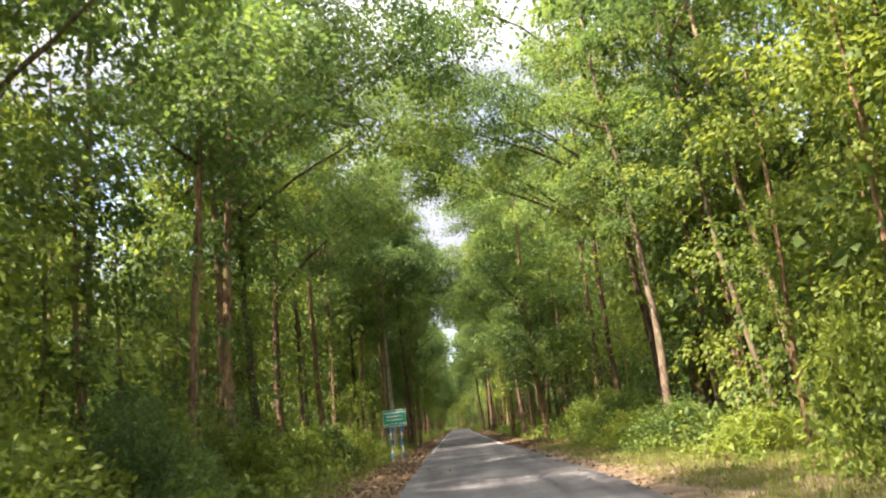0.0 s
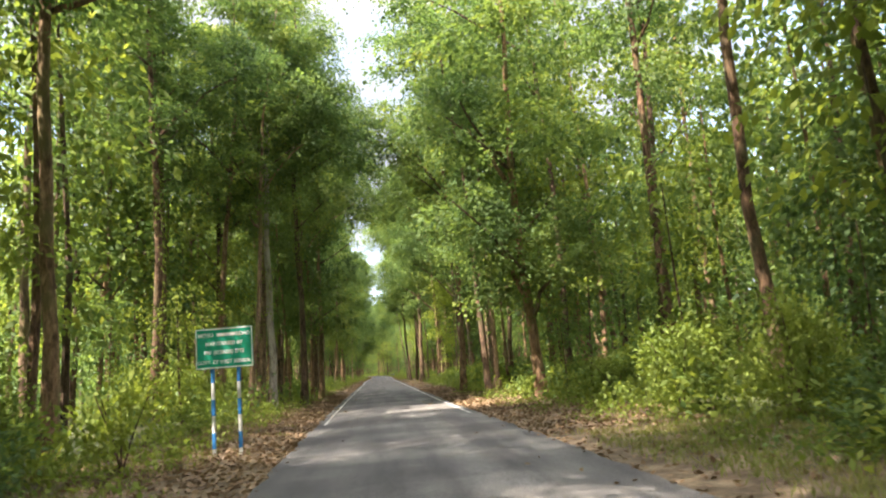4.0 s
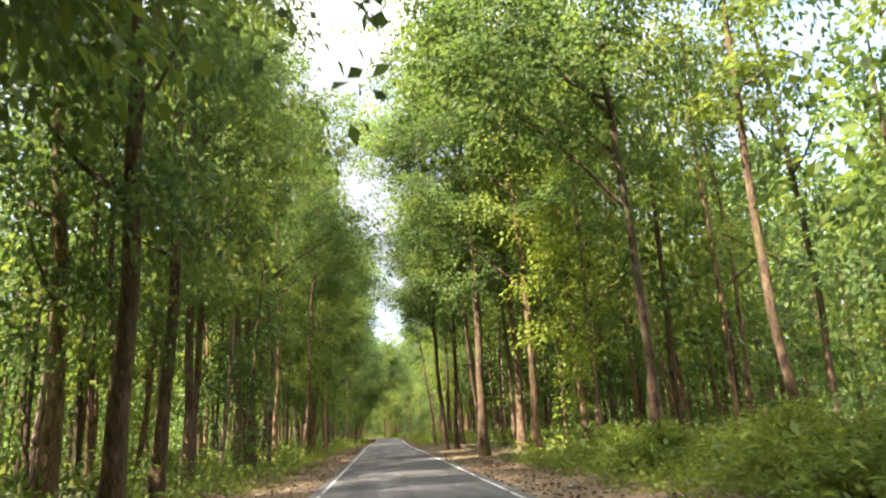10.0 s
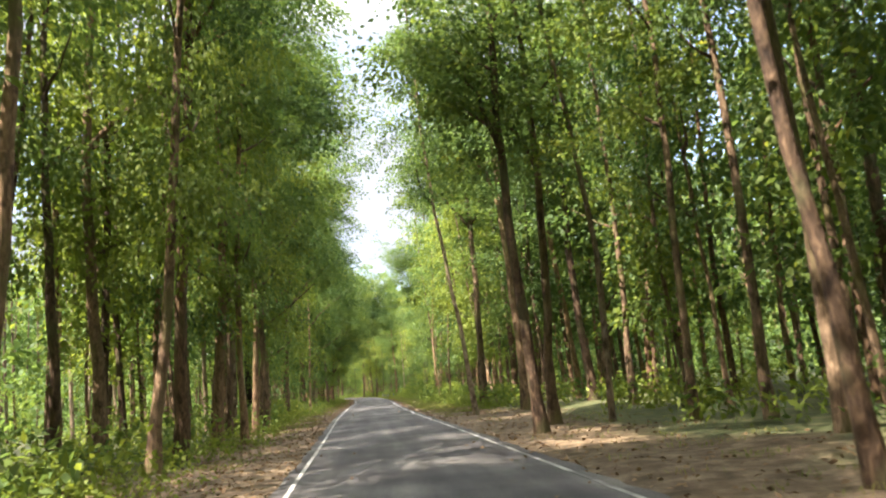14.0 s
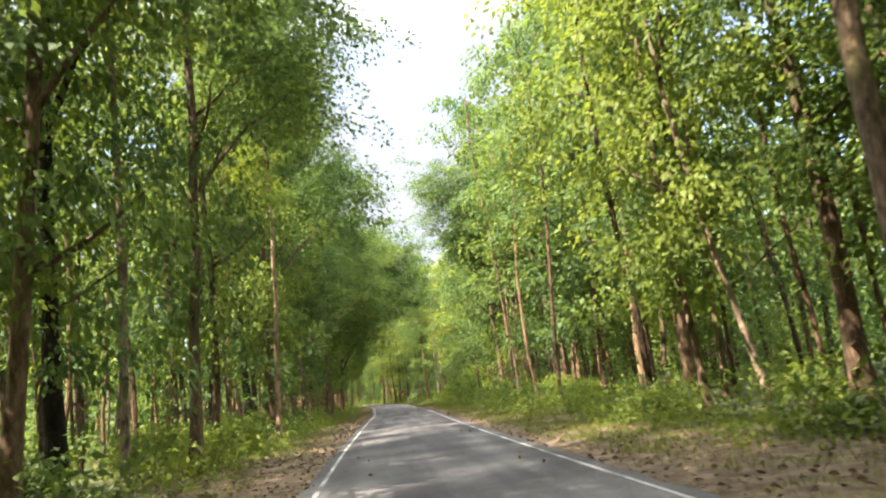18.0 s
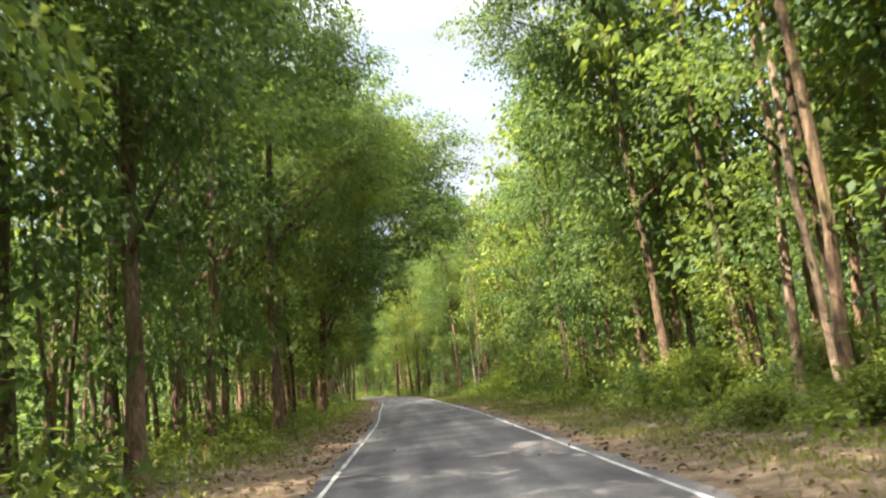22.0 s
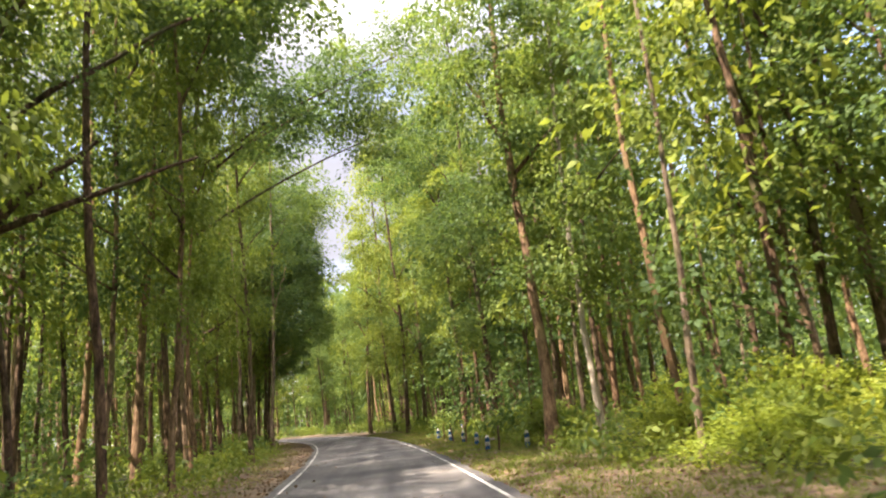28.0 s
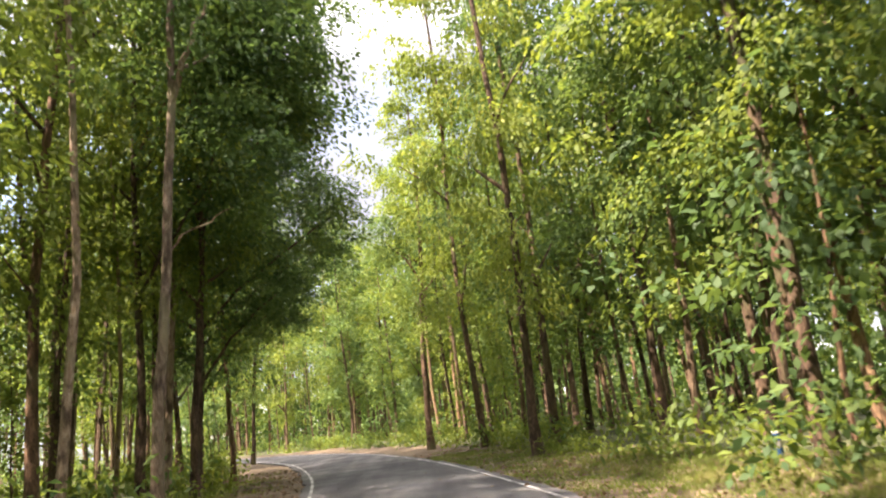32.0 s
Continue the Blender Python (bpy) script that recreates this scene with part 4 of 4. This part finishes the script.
# dark trees inside the bend
for x, y, d in ((-8.6, 258.0, 0.26), (-10.2, 263.5, 0.3), (-11.4, 268.0, 0.28), (-13.6, 272.5, 0.3), (-15.8, 277.0, 0.28)):
    if off_road(x, y) > 4.2:
        if y < 260:
            tree(x, y, d, 0.02, h=rng.uniform(19, 22), foot=6.0, fat=0.9, skin=bark_dark, crowns=CROWNS_LIGHT, reach=[(2.6, 0.4, 12.0, 2.2)], label="dark-stemmed tree with light leaves inside the bend")
        else:
            tree(x, y, d, 0.02, h=rng.uniform(19, 22), foot=5.0, fat=1.15, skin=bark_dark, reach=[(2.6, 0.4, 12.0, 2.4), (3.2, 0.2, 6.6, 2.0), (5.2, 0.4, 9.2, 2.2)], label="dark leafy tree on the inside of the bend")
        placed.append((x, y))

# ---- far woods: too many to count ----
nrg = np.random.default_rng(3)


def band(count, lo, hi, y0=-45, y1=372):
    """Random places at an offset between lo and hi from the road, clear of it."""
    y = nrg.uniform(y0, y1, count)
    o = nrg.uniform(lo, hi, count) * nrg.choice([-1, 1], count)
    p = np.stack([np.interp(y, _yy, _xx) + o, y], 1)
    return p[off_road_all(p) > min(lo, 8) * 0.9]


def far_foliage(spots, lo, hi, per, length, width, material, size, name):
    k = len(spots)
    top = np.where(spots[:, :1] < np.interp(spots[:, 1:2], _yy, _xx), min(hi, 21.0), hi)
    c = np.concatenate([spots, lo + (top - lo) * nrg.random((k, 1))], 1)
    at = np.repeat(c, per, 0) + nrg.normal(0, 1, (k * per, 3)) * np.array([size, size, size * 0.7])
    at[:, 2] = np.maximum(at[:, 2], 0.15)
    out = nrg.normal(0, 1, (k * per, 3))
    return leaf_mesh(name, at, out / np.linalg.norm(out, axis=1, keepdims=True), length, width, material, nrg)


low_woods = new("far_woods", far_foliage(band(13000, 20, 50), 0.3, 5.5, 10, 0.6, 0.36, leaf_sal, 0.7, "far_woods"))
tagged(low_woods, "sunlit green undergrowth between the trunks of the deeper forest", "woods", kind="stuff")
woods = new("far_woods", far_foliage(band(24000, 40, 68), 0.3, 25, 9, 1.15, 0.72, leaf_sal, 1.0, "far_woods"))
tagged(woods, "dense green foliage of the deeper forest", "woods", kind="stuff")
ends = np.concatenate([nrg.uniform((-60, 348), (60, 385), (1500, 2)), nrg.uniform((-60, -60), (60, -40), (420, 2))])
woods_end = new("far_woods", far_foliage(ends, 0.3, 20, 12, 1.3, 0.7, leaf_light, 1.4, "far_woods"))
tagged(woods_end, "hazy green forest closing the view ahead", "woods", kind="stuff")
vv, ff = [], []
for x, y in band(900, 24, 55):
    h, r, k = nrg.uniform(11, 18), nrg.uniform(0.07, 0.16), len(vv)
    lx, ly = nrg.normal(0, 0.4, 2)
    for z, s, q in ((-0.1, 1.0, 0.0), (h, 0.5, 1.0)):
        vv += [(x + lx * q + r * s * math.cos(a), y + ly * q + r * s * math.sin(a), z) for a in (0, 1.57, 3.14, 4.71)]
    ff += [(k + j, k + (j + 1) % 4, k + 4 + (j + 1) % 4, k + 4 + j) for j in range(4)]
far_trunks = new("far_trunks", mesh_from("far_trunks", vv, ff, bark_dark))
tagged(far_trunks, "many thin dark trunks standing deep in the forest", "woods", kind="stuff")

# ---- undergrowth ----
low = np.concatenate([band(2000, 5.0, 13), band(900, 13, 26)])
low = low[~((low[:, 1] > 94) & (low[:, 1] < 130) & (low[:, 0] > 0) & (low[:, 0] < 6.4))]
herbs = new("undergrowth", far_foliage(low, 0.25, 0.75, 26, 0.24, 0.11, leaf_light, 0.34, "undergrowth"))
tagged(herbs, "low green leafy plants covering the forest floor", "undergrowth", kind="stuff")
low = np.concatenate([band(900, 5.0, 10), band(700, 9, 22)])
low = low[~((low[:, 1] > 94) & (low[:, 1] < 130) & (low[:, 0] > 0) & (low[:, 0] < 6.4))]
herbs = new("undergrowth", far_foliage(low, 0.3, 1.1, 30, 0.26, 0.12, leaf_sal, 0.42, "undergrowth"))
tagged(herbs, "dark green knee-high shrubs among the trunks", "undergrowth", kind="stuff")


def bush_mesh(seed, material, length=0.115, width=0.068, clumps=46, each=34):
    """Leaves of a rounded, uneven bush one metre in radius and in height."""
    r = np.random.default_rng(seed)
    at, out = [], []
    for _ in range(clumps):
        a, u = r.uniform(0, 6.28), r.uniform(0.05, 1)
        q = math.sqrt(r.uniform(0, 1)) * (1.05 - 0.75 * u ** 2) * r.uniform(0.8, 1.15)
        c = np.array([q * math.cos(a), q * math.sin(a), u * r.uniform(0.8, 1.1)])
        p = r.normal(0, 0.13, (each, 3)) * np.array([1.2, 1.2, 0.7])
        at.append(c + p)
        out.append(p / 0.13 * 0.4 + np.array([math.cos(a), math.sin(a), 0.5]))
    at = np.concatenate(at)
    at[:, 2] = np.maximum(at[:, 2], 0.03)
    return leaf_mesh("foliage", at, np.concatenate(out), length, width, material, r, 0.1)


def bush_stem(seed):
    r = random.Random(seed)
    e = Vector((0.5, 0.0, r.uniform(0.6, 0.95)))
    return mesh_from("stem", *tube([e * (j / 4) + Vector((0, 0, 0.05 * math.sin(j))) for j in range(5)], [0.022 * (1 - 0.18 * j) for j in range(5)], 5), bark_dark)


BUSH = {m.name: [bush_mesh(300 + 10 * i + j, m, 0.088, 0.052, 60, 48) for j in range(3)] for i, m in enumerate((leaf_sal, leaf_light, leaf_yellow))}
BUSH_SMALL = {m.name: [bush_mesh(400 + 10 * i + j, m, 0.15, 0.085, 26, 24) for j in range(3)] for i, m in enumerate((leaf_sal, leaf_light, leaf_yellow))}
BUSH_BIG = {m.name: [bush_mesh(500 + 10 * i + j, m, 0.062, 0.036, 90, 64) for j in range(3)] for i, m in enumerate((leaf_sal, leaf_light, leaf_yellow))}
STEMS = [bush_stem(s) for s in range(3)]


def bush(x, y, r, h, kind, label):
    g = random.Random(int(x * 100) + int(y * 10))
    ob = new("bush")
    ob.matrix_basis = pose(x, y, floor_z(x, y) - 0.03)
    m = pose(0, 0, 0, 0, 0, g.uniform(0, 360)) @ Matrix.Diagonal((r, r, h, 1))
    for i in range(4):
        child("stem", g.choice(STEMS), ob, m @ pose(0, 0, 0, 0, 0, i * 90 + g.uniform(-25, 25)))
    child("foliage", g.choice((BUSH_BIG if r > 1.45 else BUSH if r > 1.05 else BUSH_SMALL)[kind.name]), ob, m)
    return tagged(ob, label, "bush", "bushes along the verge")


for x, y, r, h in ((6.8, 201.2, 2.1, 2.8), (6.3, 205.4, 2.2, 3.0), (7.9, 203.4, 2.3, 3.2), (5.9, 208.8, 1.5, 1.9), (6.6, 189.5, 1.2, 1.3), (5.6, 222.8, 1.5, 1.0), (5.5, 218.6, 1.5, 0.9), (8.2, 216.0, 1.8, 1.2), (9.6, 219.6, 1.9, 1.3), (7.4, 213.6, 1.5, 0.9), (10.4, 224.0, 1.8, 1.3), (6.4, 215.6, 1.3, 0.8),
                   (7.4, 221.0, 1.7, 1.6), (7.0, 225.0, 1.6, 1.5), (5.4, 25.4, 1.2, 1.0), (6.2, 27.4, 1.4, 1.2), (7.2, 18.0, 1.5, 0.9), (5.6, 243.5, 1.4, 1.0), (5.0, 239.5, 1.2, 0.9)):
    bush(x, y, r, h, leaf_yellow, "bright yellow-green bush in the sun beside the verge")
for x, y, r, h in ((-8.2, 52.0, 1.5, 1.9), (-9.3, 50.4, 1.4, 2.1), (-7.6, 53.6, 1.2, 1.6), (-10.4, 52.2, 1.6, 2.2), (5.0, 81.8, 1.0, 0.8), (5.8, 86.0, 1.2, 1.0), (5.4, 74.0, 1.3, 0.9),
                   (6.8, 76.2, 1.5, 1.2), (6.2, 83.8, 1.4, 1.1), (7.0, 79.0, 1.4, 1.3), (7.2, 71.5, 1.4, 1.2), (7.6, 51.5, 1.5, 1.2), (8.6, 48.5, 1.6, 1.5), (7.0, 44.5, 1.4, 1.3), (8.4, 41.0, 1.6, 1.8),
                   (6.8, 170.0, 1.2, 1.2), (7.6, 173.5, 1.5, 1.6), (6.4, 177.5, 1.3, 1.3), (7.0, 181.0, 1.3, 1.4), (-7.6, 155.5, 1.5, 1.1), (-7.0, 150.0, 1.3, 1.0), (-8.4, 159.0, 1.5, 1.2)):
    bush(x, y, r, h, leaf_light, "lush light green bush at the foot of the trees")
rng = random.Random(21)
for i in range(34):
    side = -1 if i % 3 else 1
    x, y = side * rng.uniform(5.4, 11), rng.uniform(6, 40)
    if free(x, y, 0.8) and off_road(x, y) > 5.0:
        bush(x, y, rng.uniform(1.0, 1.7), rng.uniform(1.0, 2.4), rng.choice((leaf_sal, leaf_light)), "tall leafy green shrub crowding the roadside")
for i in range(26):
    x, y = rng.uniform(-9.0, -4.9), rng.uniform(9, 36)
    if free(x, y, 0.7):
        bush(x, y, rng.uniform(0.9, 1.5), rng.uniform(1.0, 2.3), rng.choice((leaf_sal, leaf_light)), "lush shoulder-high shrub crowding the verge")
for side in (-1, 1):
    y = 40.0
    while y < 300:
        y += rng.uniform(2.5, 5.0)
        x = road_x(y) + side * rng.uniform(5.6, 8.5)
        if free(x, y, 0.7) and off_road(x, y) > 5.2 and not (side > 0 and (92 < y < 132 or 192 < y < 212 or 244 < y < 262)):
            bush(x, y, rng.uniform(0.6, 1.2), rng.uniform(0.5, 1.3), rng.choice((leaf_sal, leaf_light, leaf_light)), "small green bush among the roadside trunks")

# ---- fallen leaves and verge grass ----


def strip(count, lo, hi, y0, y1, power=1.0, side=0):
    y = nrg.uniform(y0, y1, count)
    o = (lo + (hi - lo) * nrg.random(count) ** power) * (nrg.choice([-1, 1], count) if side == 0 else side)
    p = np.stack([np.interp(y, _yy, _xx) + o, y], 1)
    d = off_road_all(p)
    p, d = p[d > lo - 0.05], d[d > lo - 0.05]
    return np.array([(x, y, ground_z(x, y, q)) for (x, y), q in zip(p.tolist(), d.tolist())])


spots = np.concatenate([strip(52000, 2.35, 7.0, 4, 272, 1.25), strip(34000, 2.35, 6.0, 14, 75, 1.2), strip(260, 1.0, 2.4, 4, 272)])
spots = spots[~((spots[:, 0] > 1.2) & (spots[:, 1] > 94) & (spots[:, 1] < 128) & (nrg.random(len(spots)) < 0.55) & (np.arange(len(spots)) < len(spots) - 260))]
spots = spots[~((spots[:, 0] > 2.8) & (spots[:, 1] < 36) & (nrg.random(len(spots)) < 0.8) & (np.arange(len(spots)) < len(spots) - 260))]
spots = spots[~((spots[:, 1] > 128) & (nrg.random(len(spots)) < 0.25) & (np.arange(len(spots)) < len(spots) - 260))]
spots[:, 2] += 0.02 + nrg.random(len(spots)) * 0.03
spots[-260:, 2] = np.maximum(spots[-260:, 2], 0.04)
flat = nrg.normal(0, 1, (len(spots), 3)) * np.array([1, 1, 0.15])
tagged(new("leaf_litter", leaf_mesh("leaf_litter", spots, flat, 0.112, 0.066, leaf_litter, nrg, 0.02, 0.22)), "dry brown fallen leaves scattered over the verges", "fallen leaves", kind="stuff")


def tufts(spots, blades, long, wide, material, name):
    k = len(spots)
    at = np.repeat(spots, blades, 0) + nrg.normal(0, 0.15, (k * blades, 3)) * np.array([1, 1, 0.05])
    return leaf_mesh(name, at, np.tile([0, 0, 2.4], (k * blades, 1)), long, wide, material, nrg, -0.2, 0.75)


grass = np.concatenate([strip(2200, 3.0, 7.5, 4, 272, 0.7), strip(900, 3.9, 7.0, 14, 62, 0.8, -1), strip(1100, 2.8, 7.0, 132, 215, 1.0, 1), strip(2600, 3.0, 7.0, 8, 36, 0.9, 1), strip(1400, 3.1, 5.6, 128, 270, 1.2), strip(1500, 4.2, 7.0, 228, 256, 1.0, 1)])
green = np.concatenate([strip(4200, 2.5, 6.6, 205, 268, 1.1, 1), strip(2600, 3.2, 7.5, 140, 205, 1.0, 1), strip(1100, 4.2, 7.5, 14, 64, 0.8, -1), strip(1900, 3.6, 7.5, 10, 64, 0.9, 1), strip(2600, 3.6, 6.4, 64, 268, 0.8, -1), strip(900, 4.2, 6.5, 64, 94, 0.8, 1)])
weeds = np.concatenate([strip(620, 4.0, 6.6, 62, 268, 0.8, -1), strip(260, 4.2, 6.6, 62, 94, 0.8, 1), strip(380, 4.4, 6.6, 132, 268, 0.8, 1), strip(260, 3.9, 6.4, 8, 62, 0.8)])
weed_leaves = far_foliage(weeds[:, :2], 0.12, 0.45, 22, 0.13, 0.075, leaf_light, 0.2, "weeds")
tagged(new("weeds", weed_leaves), "leafy green weeds creeping out from the forest edge", "weeds", kind="stuff")
tagged(new("green_grass", tufts(green, 12, 0.085, 0.017, leaf_light, "green_grass")), "short green grass and weeds along the road edge", "grass", kind="stuff")
tagged(new("verge_grass", tufts(grass, 14, 0.12, 0.013, grass_leaf, "verge_grass")), "dry green and straw-coloured grass tufts on the verges", "grass", kind="stuff")

# ---- small things by the road ----


def guard_stone(x, y, tilt):
    ob = new("guard_stone")
    ob.matrix_basis = pose(x, y, floor_z(x, y), tilt, -tilt * 0.6, 12)
    for nm, mat, z0, z1 in (("foot_band", stone_blue, -0.1, 0.17), ("middle_band", stone_white, 0.17, 0.30), ("upper_band", stone_blue, 0.30, 0.43), ("cap", stone_white, 0.43, 0.53)):
        bm = bmesh.new()
        r0, r1 = 0.088 - 0.03 * z0, 0.088 - 0.03 * z1 - (0.035 if nm == "cap" else 0)
        bmesh.ops.create_cone(bm, cap_ends=True, segments=14, radius1=r0, radius2=r1, depth=z1 - z0, matrix=Matrix.Translation((0, 0, (z0 + z1) / 2)))
        if nm == "cap":
            bmesh.ops.bevel(bm, geom=[e for e in bm.edges if all(v.co.z > 0.50 for v in e.verts)], offset=0.03, segments=3, affect="EDGES")
        part(nm, bm, mat, ob)
    return tagged(ob, "short round guard stone banded in blue and white paint", "guard stone", "guard stones on the bend")


for x, y, tilt in ((2.52, 238.4, 3), (2.23, 241.4, -4), (1.89, 244.1, 2), (2.64, 235.0, -5), (2.47, 230.9, -3), (3.49, 229.35, 4), (3.9, 251.2, 4)):
    guard_stone(x, y, tilt)
for x, y, lean in ((2.45, 237.2, 5), (2.17, 239.6, -4), (2.05, 243.0, 3), (2.68, 230.0, 4)):
    r = random.Random(int(y))
    ob = new("wooden_stake", mesh_from("wooden_stake", *tube([(0, 0, -0.1), (0.02, 0, 0.3), (0.0, 0.02, 0.6), (0.01, 0.02, 0.78)], [0.04, 0.038, 0.034, 0.018], 7, 0.15, r), bark_dark))
    ob.matrix_basis = pose(x, y, floor_z(x, y), lean, lean, 0)
    tagged(ob, "thin dark weathered wooden stake beside the guard stones", "stake", "stakes on the bend")


def stump(x, y, h, d, label):
    r = random.Random(int(x * 10 + y))
    ob = new("tree_stump", mesh_from("tree_stump", *tube([(0, 0, -0.1), (0, 0, 0.1), (0.02, 0, h * 0.6), (0.03, 0.01, h)], [d * 0.75, d * 0.55, d * 0.5, d * 0.42], 10, 0.12, r, 0.2), bark_pale))
    ob.matrix_basis = pose(x, y, floor_z(x, y))
    return tagged(ob, label, "stump")


stump(9.7, 138.0, 0.85, 0.17, "pale sawn stump among the roadside weeds")
stump(-5.3, 54.7, 1.0, 0.2, "broken pale stump standing at the verge")
stump(-5.8, 59.8, 1.1, 0.24, "short splintered stump between two trunks")


def rock(x, y, r, label):
    bm = bmesh.new()
    bmesh.ops.create_icosphere(bm, subdivisions=3, radius=r)
    for v in bm.verts:
        v.co *= 1 + 0.30 * noise.noise(v.co * 2.2 / r + Vector((x, y, 0))) + 0.08 * noise.noise(v.co * 7 / r)
        v.co.z *= 0.62
    me = bpy.data.meshes.new("rock")
    bm.to_mesh(me)
    bm.free()
    me.materials.append(stone_grey)
    ob = new("rock", me)
    ob.matrix_basis = pose(x, y, floor_z(x, y) + r * 0.25)
    return tagged(ob, label, "rock")


rock(5.9, 170.3, 0.42, "pale boulder at the edge of the bushes")
rock(3.4, 70.0, 0.09, "small white stone on the grassy verge")
rock(6.05, 137.2, 0.34, "low reddish earth-stained boulder at the edge of the clearing")
rock(3.2, 81.0, 0.16, "small pale stone lying on the verge")
rock(3.4, 236.0, 0.18, "small grey stone in the verge grass")
rock(3.6, 174.6, 0.13, "small grey stone among fallen leaves")

# ---- sign ----
sign = new("road_sign")
sign.matrix_basis = pose(-3.50, 37.45, -0.06, 0, 0, -9)
for px in (-0.28, 0.27):
    post = part("post", box(0.06, 0.06, 2.75, 1.27, px, 0.05, 0.008), post_white, sign)
    for z in (0.36, 1.02, 1.68):
        part("blue_band", box(0.066, 0.066, 0.33, z, px, 0.05, 0.006), post_blue, post)
panel = part("panel", box(1.21, 0.02, 0.83, 2.22, 0, 0, 0.008), sign_green, sign)
for nm, a in (("top", box(1.20, 0.006, 0.022, 2.615, 0, -0.011)), ("bottom", box(1.20, 0.006, 0.022, 1.825, 0, -0.011)),
              ("left", box(0.022, 0.006, 0.768, 2.22, -0.587, -0.0115)), ("right", box(0.022, 0.006, 0.768, 2.22, 0.587, -0.0115))):
    part("border_" + nm, a, sign_white, panel)


def words(text, x, z, size, parent):
    cu = bpy.data.curves.new("lettering", "FONT")
    cu.body, cu.size, cu.align_x, cu.extrude, cu.offset = text, size, "CENTER", 0.002, 0.002
    ob = new("lettering", cu)
    dg = bpy.context.evaluated_depsgraph_get()
    me = bpy.data.meshes.new_from_object(ob.evaluated_get(dg))
    bpy.data.objects.remove(ob)
    me.materials.clear()
    me.materials.append(sign_white)
    child("lettering", me, parent, pose(x, -0.014, z, 90))


words("METELI", -0.385, 2.46, 0.105, panel)
part("lettering_bar", box(0.40, 0.005, 0.06, 2.495, 0.05, -0.0125), sign_white, panel)
words("ROAD", 0.405, 2.46, 0.105, panel)
words("MAINTAINED BY", 0, 2.28, 0.105, panel)
words("PW (ROADS) DTE", 0, 2.10, 0.108, panel)
words("GOVT. OF WEST BENGAL", 0, 1.905, 0.100, panel)
tagged(sign, "green road sign with white lettering on blue-and-white banded posts", "road sign")
